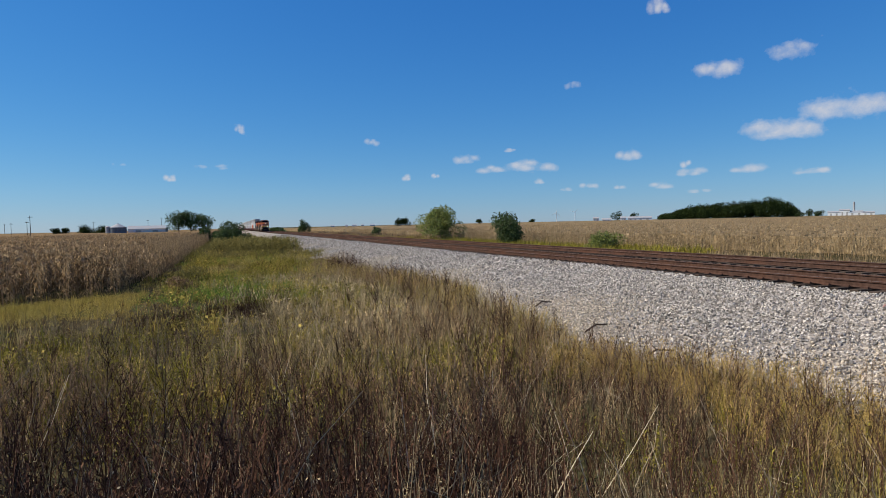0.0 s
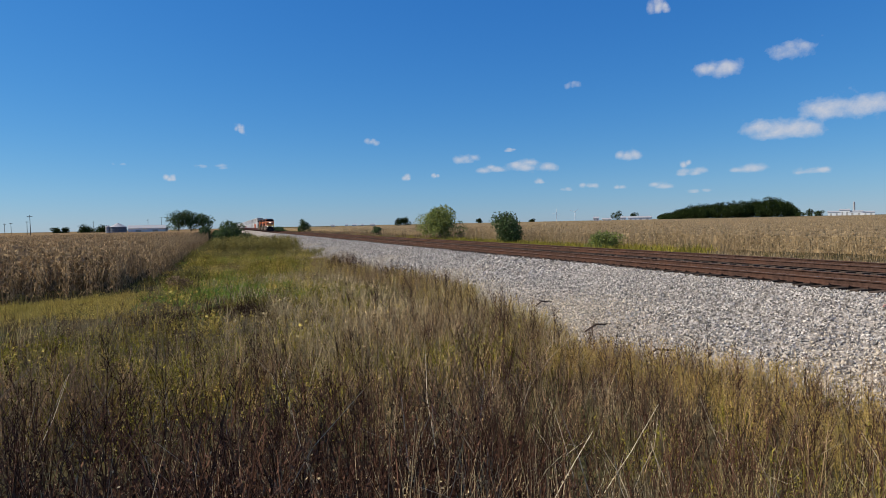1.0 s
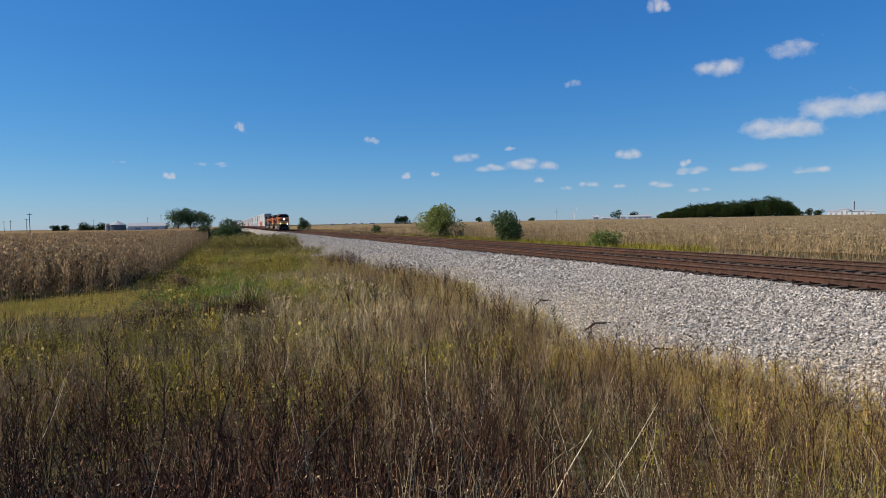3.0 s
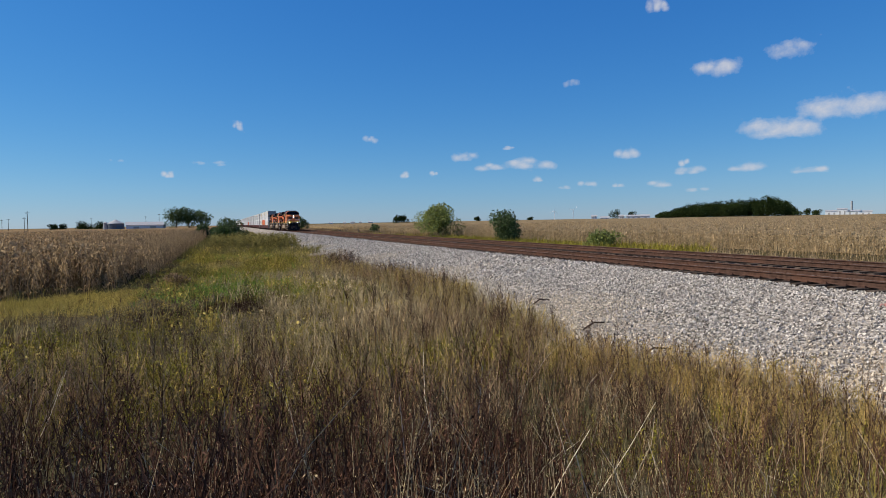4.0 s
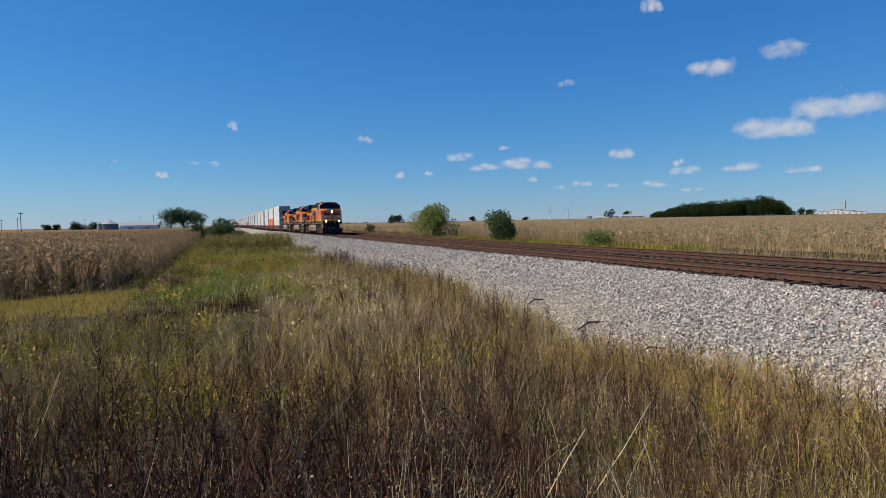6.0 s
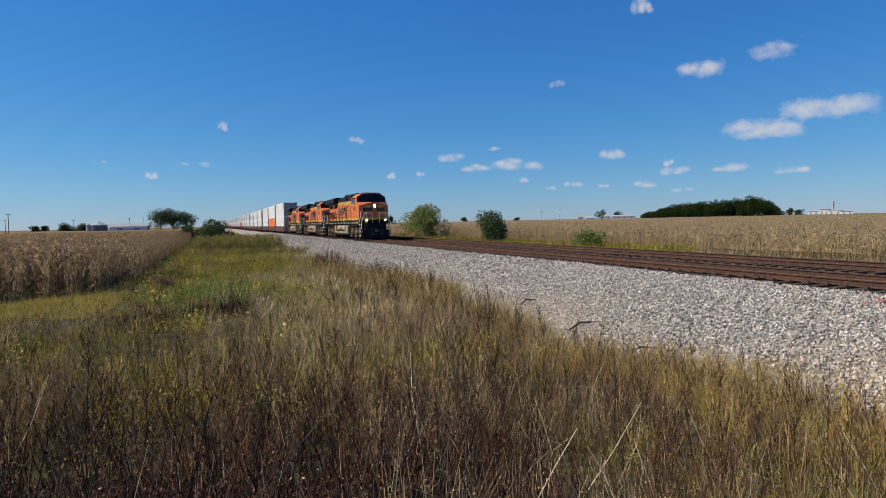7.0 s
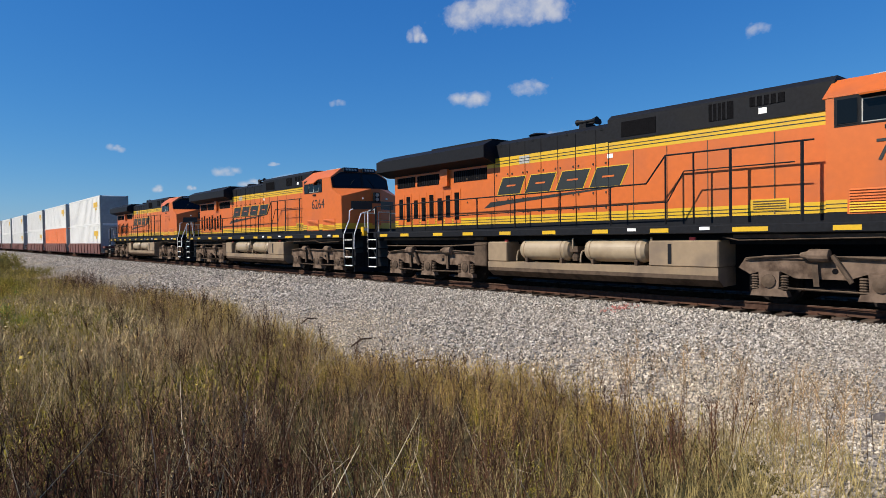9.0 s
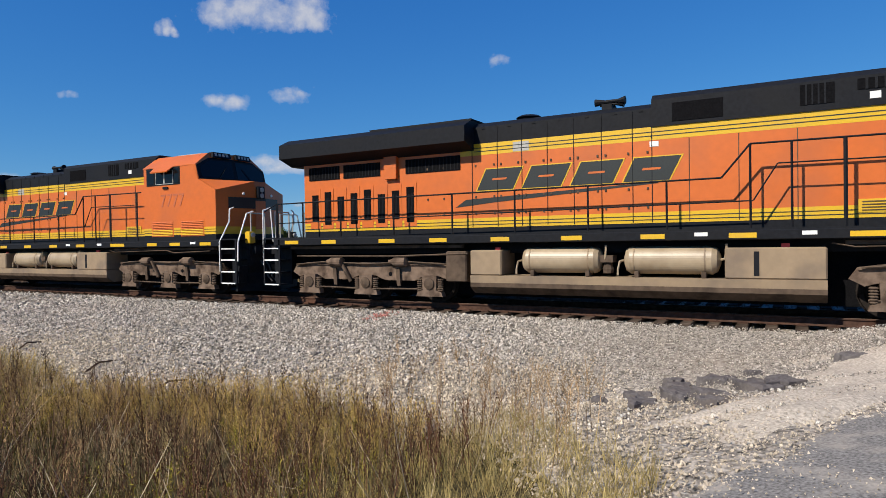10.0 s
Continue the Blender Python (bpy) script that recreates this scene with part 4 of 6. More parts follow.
        part("grab_rail", Mesh().line([(s * 1.50, -0.16, 0.78), (s * 1.50, -0.14, 1.75), (s * 1.46, -0.55, 2.45), (s * 1.44, -0.55, 2.85), (s * 1.3, -0.58, 2.92)], 0.024), M_WHITE, L, "white grab rail")
        part("grab_rail", Mesh().line([(s * 1.48, -0.92, 1.1), (s * 1.46, -0.92, 1.75), (s * 1.15, -0.98, 2.7), (s * 0.9, -1.0, 2.78)], 0.024), M_WHITE, L, "white grab rail")
        part("grab_rail", Mesh().line([(s * 1.50, 20.2, 1.0), (s * 1.48, 20.22, 2.75), (s * 1.1, 20.3, 2.85), (s * 1.0, 20.3, 1.75)], 0.024), M_WHITE, L, "white grab rail")
        part("grab_rail", Mesh().line([(s * 1.50, 19.62, 1.7), (s * 1.48, 19.62, 2.92), (s * 1.42, 20.2, 2.72)], 0.022), M_BLACK, L)
        part("ditch_light", Mesh().lathe((s * 0.95, -1.02, 1.98), "y", [(0, 0.08), (-0.04, 0.08), (-0.06, 0.04)], 12), M_LAMP if first else M_GREYP, L, "ditch light")
        part("ditch_light_bracket", Mesh().box(s * 0.95 - 0.12, s * 0.95 + 0.12, -1.02, -0.8, 1.70, 2.1, 0.02), M_YELLOW if s < 0 else M_BLACK, L)
    # roof
    part("horn", Mesh().box(-0.75, -0.3, 9.5, 9.75, 4.80, 5.0).lathe((-0.6, 9.2, 5.08), "y", [(0, 0.11), (0.18, 0.05), (0.5, 0.05), (0.75, 0.10)], 8).lathe((-0.35, 9.3, 5.06), "y", [(0, 0.10), (0.18, 0.04), (0.6, 0.04)], 8), M_BLACK, L, "black air horn")
    part("exhaust_pipe", Mesh().lathe((-0.2, 11.9, 4.80), "z", [(0, 0.30), (0.14, 0.30), (0.18, 0.36), (0.24, 0.26)], 14), M_BLACK, L)
    part("cooling_hatch", Mesh().box(-0.6, 0.6, 7.4, 8.3, 5.035, 5.07, 0.01), M_BLACK, L)
    part("antenna", Mesh().box(-0.3, 0.3, 2.2, 2.5, 5.0, 5.05), M_WHITE, L)
    # pilot, plough and couplers
    part("snow_plough", Mesh().add([(-1.35, -0.75, 0.16), (0, -1.25, 0.12), (1.35, -0.75, 0.16), (1.35, -0.85, 0.95), (0, -1.0, 1.0), (-1.35, -0.85, 0.95), (-1.35, -0.65, 0.16), (0, -1.15, 0.12), (1.35, -0.65, 0.16), (1.35, -0.75, 0.95), (0, -0.9, 1.0), (-1.35, -0.75, 0.95)], [(0, 1, 4, 5), (1, 2, 3, 4), (11, 10, 7, 6), (10, 9, 8, 7), (0, 6, 7, 1), (1, 7, 8, 2), (5, 4, 10, 11), (4, 3, 9, 10), (0, 5, 11, 6), (2, 8, 9, 3)]), M_BLACK, L, "black snow plough")
    part("pilot_plate", Mesh().box(-1.0, 1.0, -0.95, -0.85, 0.95, 1.66), M_BLACK, L)
    part("rear_plate", Mesh().box(-1.0, 1.0, 20.15, 20.25, 0.5, 1.66), M_BLACK, L)
    for y, w in ((-0.95, -1), (20.25, 1)):
        part("coupler", Mesh().box(-0.12, 0.12, min(y, y + w * 0.42), max(y, y + w * 0.42), 0.78, 0.98, 0.02).box(-0.2, 0.16, min(y + w * 0.38, y + w * 0.6), max(y + w * 0.38, y + w * 0.6), 0.74, 1.02, 0.03), M_UNDER, L)
        for k in (-0.6, -0.4, 0.45, 0.65):
            part("air_hose", Mesh().line([(k, y + w * 0.05, 1.1), (k, y + w * 0.2, 0.95), (k * 0.9, y + w * 0.3, 0.6), (k * 0.8, y + w * 0.42, 0.45)], 0.028, 5), M_HOSE, L)
    for y in (20.25, -0.95):
        for s in (-1, 1):
            part("end_rail", Mesh().line([(s * 0.95, y, 1.7), (s * 0.95, y, 2.72), (s * 0.35, y, 2.72), (s * 0.35, y, 1.7)], 0.024), M_GREYP, L)
    for ob in L.children_recursive:
        if ob.name.split(".")[0] != "road_number":
            true_size(ob.data)
    # motor boxes, near-black so their colour carries the shade behind the trucks
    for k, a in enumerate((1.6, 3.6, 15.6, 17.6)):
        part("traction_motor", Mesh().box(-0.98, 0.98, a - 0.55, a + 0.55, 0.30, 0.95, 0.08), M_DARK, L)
    bogie(L, 0, (0.72, 2.60, 4.70))
    bogie(L, 0, (14.63, 16.67, 18.67))
    return L


UNIT = 22.3
train = []   # things that run with the train, and their distance behind the first nose
for k, (number, note) in enumerate((("7442", "lit headlights"), ("6264", "unlit lamps"), ("7777", "faded road number"))):
    loco = locomotive(number, k == 0)
    tagged(loco, "orange, black and yellow diesel locomotive with " + note)
    train.append((loco, UNIT * k))


def container(length, material, band):
    c = thing("shipping_container", "", "shipping container", "containers on the train")
    h, w = 2.87, 1.3
    part("side_wall", Mesh().box(-w, w, 0.0, length, 0.0, h, 0.03), material, c)
    for s in (-1, 1):
        ribs = Mesh()
        n = int(length / 0.6)
        for i in range(n):
            y = 0.3 + i * (length - 0.6) / (n - 1)
            ribs.box(s * w - 0.018, s * w + 0.018, y - 0.05, y + 0.05, 0.16, h - 0.14)
        tagged(part("wall_ribs", ribs, material, c), kind="stuff")
        part("side_rail", Mesh().box(s * w - 0.022, s * w + 0.022, 0, length, 0.0, 0.15).box(s * w - 0.022, s * w + 0.022, 0, length, h - 0.12, h), material, c)
        if band:
            part("emblem", Mesh().box(s * w - 0.026, s * w + 0.026, 1.2, 2.9, 1.75, 2.25).box(s * w - 0.026, s * w + 0.026, 1.5, 2.2, 1.45, 1.7), M_YELLOW, c, "yellow emblem shape")
    part("front_end", Mesh().box(-w + 0.06, w - 0.06, -0.02, 0.02, 0.1, h - 0.1), M_CONT_END, c, "grey container end")
    for x in (-w + 0.09, w - 0.09):
        for y in (0.09, length - 0.09):
            part("corner_post", Mesh().box(x - 0.1, x + 0.1, y - 0.1, y + 0.1, -0.01, h + 0.012), M_CONT_END if y < 1 else material, c)
    return c


def well_car(length):
    c = thing("well_car", "dark red-brown double-stack railway well car", "railway car", "cars of the train")
    for s in (-1, 1):
        part("side_sill", Mesh().prism([(s * 1.36, 0.32), (s * 1.46, 0.32), (s * 1.48, 1.30), (s * 1.36, 1.34)], "y", 1.2, length - 1.2), M_WELL, c)
        for k in range(10):
            y = 2.0 + k * (length - 4.0) / 9
            part("side_rib", Mesh().box(s * 1.48 - 0.04, s * 1.48 + 0.04, y - 0.05, y + 0.05, 0.34, 1.28), M_WELL, c)
    part("well_floor", Mesh().box(-1.36, 1.36, 2.0, length - 2.0, 0.24, 0.36), M_WELL, c)
    for y, w in ((0.0, 1), (length, -1)):
        part("end_platform", Mesh().box(-1.2, 1.2, min(y + w * 0.3, y + w * 1.9), max(y + w * 0.3, y + w * 1.9), 0.85, 1.08, 0.02), M_WELL, c)
        part("coupler", Mesh().box(-0.15, 0.15, min(y - w * 0.05, y + w * 0.5), max(y - w * 0.05, y + w * 0.5), 0.75, 0.95), M_UNDER, c)
        b = part("bogie", Mesh().box(-1.0, -0.88, min(y + w * 0.1, y + w * 2.3), max(y + w * 0.1, y + w * 2.3), 0.42, 0.66, 0.02).box(0.88, 1.0, min(y + w * 0.1, y + w * 2.3), max(y + w * 0.1, y + w * 2.3), 0.42, 0.66, 0.02), M_UNDER, c)
        for d in (0.35, 2.05):
            part("wheelset", Mesh().lathe((-0.72, y + w * d, 0.46), "x", [(-0.05, 0.46), (0.05, 0.48)], 16).lathe((0.72, y + w * d, 0.46), "x", [(-0.05, 0.48), (0.05, 0.46)], 16).tube((-0.9, y + w * d, 0.46), (0.9, y + w * d, 0.46), 0.08), M_UNDER, b)
    return c


BOX, PITCH, FIRST = 16.15, 18.6, 67.9
white, orange = container(BOX, M_CONT, True), container(BOX, M_CONT_O, False)
plain = container(BOX, M_CONT, False)
tagged(white, "white corrugated shipping container with yellow emblem, stacked two high")
tagged(orange, "orange corrugated shipping container under a white one")
tagged(plain, "plain white corrugated shipping container, stacked two high")
car = well_car(PITCH)
used = set()


def take(src, d, z):
    ob = src if src not in used else copy_thing(src, Matrix.Identity(4))
    used.add(src)
    ob.location.z = z
    train.append((ob, d))


order = random.Random(3)
for k in range(38):
    d = FIRST + k * PITCH + (k // 3) * 2.6
    take(car, d, 0)
    low = orange if k in (1, 9, 17) else (white if k in (0, 3) or order.random() < 0.4 else plain)
    take(low, d + 1.3, 0.37)
    take(white if k < 4 or order.random() < 0.5 else plain, d + 1.3, 0.37 + 2.89)

# ---- plants ----
def ribbon(p, q, w, out):
    """A flat blade from p to q, a pointed pair of triangles."""
    p, q = np.array(p, float), np.array(q, float)
    d = q - p
    side = np.cross(d, (0.3, 0.2, 1.0))
    side = side / (np.linalg.norm(side) + 1e-9) * w / 2
    k = sum(len(v) for v, _ in out)
    out.append((np.array([p - side, p + side, p + d * 0.6 + side * 0.8, q, p + d * 0.6 - side * 0.8]), np.array([(0, 1, 2), (0, 2, 4), (4, 2, 3)]) + k))


def rod(p, q, r, out, r2=None):
    """A thin three-sided stem."""
    p, q = np.array(p, float), np.array(q, float)
    d = (q - p) / (np.linalg.norm(q - p) + 1e-9)
    a = np.cross(d, (0.2, 0.9, 0.35))
    a /= np.linalg.norm(a)
    b = np.cross(d, a)
    r2 = r * 0.5 if r2 is None else r2
    k = sum(len(v) for v, _ in out)
    ring = [(math.cos(t), math.sin(t)) for t in (0, 2.094, 4.189)]
    v = [p + (a * c + b * s) * r for c, s in ring] + [q + (a * c + b * s) * r2 for c, s in ring]
    out.append((np.array(v), np.array([(0, 1, 4), (0, 4, 3), (1, 2, 5), (1, 5, 4), (2, 0, 3), (2, 3, 5)]) + k))


def flake(p, size, out, rng):
    d1, d2 = rng.normal(size=3), rng.normal(size=3)
    d1, d2 = d1 / np.linalg.norm(d1) * size, d2 / np.linalg.norm(d2) * size * 0.6
    p = np.array(p, float)
    k = sum(len(v) for v, _ in out)
    out.append((np.array([p, p + d1 * 0.5 + d2 * 0.5, p + d1, p + d1 * 0.5 - d2 * 0.5]), np.array([(0, 1, 2), (0, 2, 3)]) + k))


def join(out):
    return np.concatenate([v for v, _ in out]), np.concatenate([f for _, f in out])


def weed_template(rng, h=1.0, branches=8, flakes=2, leaf=0.02, spread=0.16, stems=2):
    out = []
    for s_ in range(stems):
        foot = rng.normal(0, 0.05, 2) * s_
        hh = h * (1.0 if s_ == 0 else rng.uniform(0.6, 0.95))
        bend = rng.normal(0, 0.05, 2)
        low = np.array([foot[0], foot[1], 0])
        mid, top = low + (bend[0], bend[1], hh * 0.5), low + (bend[0] * 2.4, bend[1] * 2.4, hh)
        rod(low, mid, 0.0058, out, 0.0046), rod(mid, top, 0.0046, out, 0.0018)
        for k in range(branches // stems):
            s = rng.uniform(0.35, 0.95)
            base = low + (mid - low) * (s / 0.5) if s < 0.5 else mid + (top - mid) * ((s - 0.5) / 0.5)
            a, l = rng.uniform(0, 6.28), rng.uniform(0.5, 1.3) * spread * (1.25 - s)
            tip = base + np.array([math.cos(a) * l, math.sin(a) * l, l * rng.uniform(1.0, 2.4)])
            rod(base, tip, 0.003, out, 0.0012)
            for _ in range(flakes):
                flake(base + (tip - base) * rng.uniform(0.4, 1.0), leaf * rng.uniform(0.6, 1.4), out, rng)
        for _ in range(flakes * 3):
            flake(low + np.array([bend[0], bend[1], 0]) + np.array([rng.normal(0, 0.03), rng.normal(0, 0.03), rng.uniform(0.3, 0.98) * hh]), leaf * rng.uniform(0.7, 1.6), out, rng)
    return join(out)


def leafy_template(rng, h=0.8, leaves=26, size=0.06):
    out = []
    for _ in range(3):
        b = rng.normal(0, 0.05, 2)
        tip = np.array([b[0] * 3, b[1] * 3, h * rng.uniform(0.75, 1.05)])
        rod((b[0], b[1], 0), tip, 0.005, out, 0.002)
        for k in range(leaves // 3):
            s = rng.uniform(0.2, 1.0)
            p = np.array([b[0], b[1], 0]) * (1 - s) + tip * s
            a = rng.uniform(0, 6.28)
            ribbon(p, p + np.array([math.cos(a), math.sin(a), rng.uniform(-0.2, 0.8)]) * size * rng.uniform(0.7, 1.4), size * 0.35, out)
    return join(out)


def grass_template(rng, h=0.4, blades=9, w=0.012, spread=0.12):
    out = []
    for _ in range(blades):
        a, r = rng.uniform(0, 6.28), rng.uniform(0, spread)
        p = np.array([math.cos(a) * r, math.sin(a) * r, 0])
        ribbon(p, p + np.array([rng.normal(0, 0.3) * h, rng.normal(0, 0.3) * h, h * rng.uniform(0.5, 1.1)]), w, out)
    return join(out)


def clump_template(rng, w=0.26, h=0.36, leaves=28, size=0.055):
    """A low mound of small leaves turned every way, with a few stems."""
    out = []
    for _ in range(3):
        rod((rng.normal(0, w * 0.3), rng.normal(0, w * 0.3), 0), (rng.normal(0, w * 0.5), rng.normal(0, w * 0.5), h * rng.uniform(0.9, 1.3)), 0.004, out, 0.002)
    for _ in range(leaves):
        a, q = rng.uniform(0, 6.28), w * math.sqrt(rng.random())
        flake((math.cos(a) * q, math.sin(a) * q, h * (1 - 0.7 * (q / w) ** 2) * rng.uniform(0.35, 1.05)), size * rng.uniform(0.5, 1.3), out, rng)
    return join(out)


def stick_template(rng):
    out = []
    p = np.zeros(3)
    d = np.array([rng.normal(0, 0.45), rng.normal(0, 0.45), 1.0])
    for k in range(3):
        q = p + d * 0.36
        rod(p, q, 0.0075 - 0.0017 * k, out, 0.0058 - 0.0017 * k)
        p, d = q, d + rng.normal(0, 0.18, 3)
    if rng.random() < 0.6:
        rod(p - d * 0.3, p - d * 0.3 + rng.normal(0, 0.2, 3) + (0, 0, 0.2), 0.003, out, 0.001)
    return join(out)


def speck_template(rng, h=0.9, stems=4):
    """Thin stems carrying many small dry seed heads."""
    out = []
    for _ in range(stems):
        f = rng.normal(0, 0.09, 2)
        t = f * rng.uniform(1.2, 2.6) + rng.normal(0, 0.07, 2)
        hh = h * rng.uniform(0.6, 1.05)
        rod((f[0], f[1], 0), (t[0], t[1], hh), 0.0032, out, 0.001)
        for _ in range(9):
            s = rng.uniform(0.35, 1.0)
            p = np.array([f[0] + (t[0] - f[0]) * s, f[1] + (t[1] - f[1]) * s, hh * s])
            flake(p + rng.normal(0, 0.022, 3), rng.uniform(0.008, 0.022), out, rng)
    return join(out)


def corn_template(rng, h=2.3, leaves=9, fine=True):
    out = []
    top = np.array([rng.normal(0, 0.06), rng.normal(0, 0.06), h])
    rod((0, 0, 0), top, 0.014, out, 0.005)
    for k in range(leaves):
        s = 0.12 + 0.8 * (k + rng.random() * 0.6) / leaves
        p = top * s
        a, l = rng.uniform(0, 6.28), rng.uniform(0.26, 0.48)
        out_ = np.array([math.cos(a), math.sin(a), 0])
        m = p + out_ * l * 0.45 + (0, 0, rng.uniform(0.02, 0.2))
        ribbon(p, m, 0.055, out)
        if fine or k % 2:
            ribbon(m - (m - p) * 0.1, m + out_ * l * 0.3 + (0, 0, -rng.uniform(0.12, 0.36)), 0.05, out)
    e = top * 0.45
    rod(e + (0.03, 0, 0), e + (0.1, 0.03, -0.22 if rng.random() < 0.5 else 0.2), 0.032, out, 0.018)
    if fine:
        for k in range(4):
            a = rng.uniform(0, 6.28)
            ribbon(top, top + (math.cos(a) * 0.1, math.sin(a) * 0.1, 0.18), 0.014, out)
    return join(out)


def plant(name, templates, xy, size, tilt, material, label, category, rng, sink=0.02):
    P = np.stack([xy[:, 0], xy[:, 1], height(xy[:, 0], xy[:, 1]) - sink], -1)
    if category in ("weeds", "grass", "stalks"):      # growth is shorter on the stony side
        size = size * (1 - 0.26 * smooth_step(-0.6, 1.2, xy[:, 0] - 0.45 * xy[:, 1]) * (xy[:, 1] < 13))
    v, f = scatter(templates, P, size, rng.random(len(P)) * 6.28, tilt, rng)
    return tagged(arrays(name, v, f, material), label, category, kind="stuff")


def strip(rng, count, y0, y1, x0, x1, power=1.0):
    y = y0 + (y1 - y0) * rng.random(count) ** power
    a = x0(y) if callable(x0) else np.full(count, float(x0))
    b = x1(y) if callable(x1) else np.full(count, float(x1))
    return np.stack([a + (b - a) * rng.random(count), y], -1)


def patches(xy, scale, seed):
    """A smooth random field from 0 to 1 for clumping."""
    x, y = xy[:, 0] / scale + seed * 3.7, xy[:, 1] / scale - seed * 1.9
    return 0.5 + 0.25 * (np.sin(x + 1.7 * np.sin(y * 0.8)) + np.sin(y * 1.3 + 1.1 * np.sin(x * 0.7 + seed)))


def relief(xy, scale, seed):
    """Sizes that follow the patches: tussocks with low ground between them, mown short before the corn."""
    k = 0.35 + 1.25 * patches(xy, scale, seed) ** 1.6
    return k * np.where((xy[:, 0] < -2.6) & (xy[:, 1] > 18.5), 0.45, 1.0)


rng = np.random.default_rng(11)
CORN_X, CORN_Y = -3.9, 25.0
wedge = lambda y: -3.0 - 0.62 * y
dry = [weed_template(rng, rng.uniform(0.75, 1.1), 8, 2, 0.024, 0.22) for _ in range(18)]
tall = [weed_template(rng, rng.uniform(1.05, 1.35), 14, 3, 0.022, 0.26, 1) for _ in range(8)]
leafy = [leafy_template(rng) for _ in range(10)]
blades = [grass_template(rng) for _ in range(10)]
long_blades = [grass_template(rng, 0.75, 8, 0.007, 0.10) for _ in range(10)]
clumps = [clump_template(rng) for _ in range(12)]
gold = [weed_template(rng, rng.uniform(0.75, 1.0), 8, 3, 0.038, 0.14) for _ in range(12)]
sticks = [stick_template(rng) for _ in range(10)]
edge = lambda y: toe(y) - 0.45 + 0.9 * (1 - smooth_step(0.3, 4.2, y))

# the dense dead weeds on the bank beside the road
xy = strip(rng, 4600, 2.6, 13.5, wedge, edge, 0.9)
xy = xy[(patches(xy, 1.6, 1) > 0.16) & ((xy[:, 1] < 10.5 + 0.8 * np.sin(xy[:, 0] * 2)) | (xy[:, 0] > 2.2)) & (np.hypot(xy[:, 0], xy[:, 1]) > 2.7)]
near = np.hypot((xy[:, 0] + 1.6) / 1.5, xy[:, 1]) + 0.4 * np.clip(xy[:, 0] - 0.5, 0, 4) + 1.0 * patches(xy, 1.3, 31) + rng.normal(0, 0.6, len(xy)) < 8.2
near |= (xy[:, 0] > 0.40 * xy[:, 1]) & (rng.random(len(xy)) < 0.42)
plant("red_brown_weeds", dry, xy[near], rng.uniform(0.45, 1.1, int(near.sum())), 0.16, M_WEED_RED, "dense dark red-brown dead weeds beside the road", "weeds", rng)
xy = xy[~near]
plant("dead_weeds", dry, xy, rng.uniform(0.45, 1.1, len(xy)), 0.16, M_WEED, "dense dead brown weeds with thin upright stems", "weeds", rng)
# low clumps added in a dark colour as the deep shade between weed stems
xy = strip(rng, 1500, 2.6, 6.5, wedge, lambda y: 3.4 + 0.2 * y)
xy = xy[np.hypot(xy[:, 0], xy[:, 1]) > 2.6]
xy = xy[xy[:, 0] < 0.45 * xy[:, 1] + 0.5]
plant("low_dead_scrub", clumps, xy, rng.uniform(0.7, 1.3, len(xy)), 0.2, M_WEED_RED, "low tangle of dead leaves, coloured dark for the shade under the weeds", "weeds", rng)
xy = strip(rng, 560, 4.0, 18, lambda y: -1.5 - 0.4 * y, edge)
xy = xy[(xy[:, 1] < 10) | (xy[:, 0] > 3.0)]
plant("tall_dead_weeds", tall, xy, rng.uniform(0.7, 1.05, len(xy)), 0.10, M_DOCK, "tall branching dead weeds standing over the rest", "weeds", rng)
xy = strip(rng, 1500, 3.2, 15, wedge, edge)
xy = xy[(patches(xy, 1.1, 4) > 0.38) & ((np.hypot((xy[:, 0] + 1.6) / 1.5, xy[:, 1]) > 7.4) | (xy[:, 0] > 3.4))]
plant("leafy_weeds", leafy + clumps, xy, rng.uniform(0.5, 1.0, len(xy)), 0.12, M_GRASS, "yellow-green leafy weeds among the dead stems", "weeds", rng)
xy = strip(rng, 1000, 2.4, 14, wedge, edge)
xy = xy[(np.hypot((xy[:, 0] + 1.6) / 1.5, xy[:, 1]) > 7.2) | (xy[:, 0] > 2.8)]
xy = xy[(xy[:, 0] > 0.12 * xy[:, 1]) | (rng.random(len(xy)) < 0.35)]
plant("straw_grass", long_blades, xy, rng.uniform(0.5, 1.05, len(xy)), 0.14, M_STRAW, "straw-coloured dry grass among weeds", "grass", rng)
xy = strip(rng, 2300, 2.6, 17, wedge, edge)
xy = xy[patches(xy, 1.4, 6) > 0.24]
plant("seed_heads", [speck_template(rng) for _ in range(12)], xy, rng.uniform(0.6, 1.1, len(xy)), 0.12, M_SPECK, "small pale seed heads on thin dead stems", "weeds", rng)
xy = strip(rng, 330, 2.4, 9.5, wedge, edge)
xy = xy[np.hypot(xy[:, 0], xy[:, 1]) > 4.2]
plant("dead_stalks", sticks, xy, rng.uniform(0.45, 0.9, len(xy)), 0.16, M_STALK, "pale bent dead stalks leaning over weeds", "stalks", rng)
xy = strip(rng, 90, 1.8, 6.5, lambda y: toe(y) - 0.2, lambda y: toe(y) + 2.0)
plant("gravel_weeds", tall, xy, rng.uniform(0.6, 0.95, len(xy)), 0.08, M_WEED, "thin dark dead weeds growing through the gravel", "weeds", rng)
xy = strip(rng, 900, 0.9, 3.8, lambda y: 3.2 + 0 * y, lambda y: toe(y) + 1.1)
plant("shoulder_grass", blades + long_blades, xy, rng.uniform(0.35, 0.9, len(xy)), 0.2, M_STRAW, "flattened dry grass on the road's shoulder", "grass", rng)
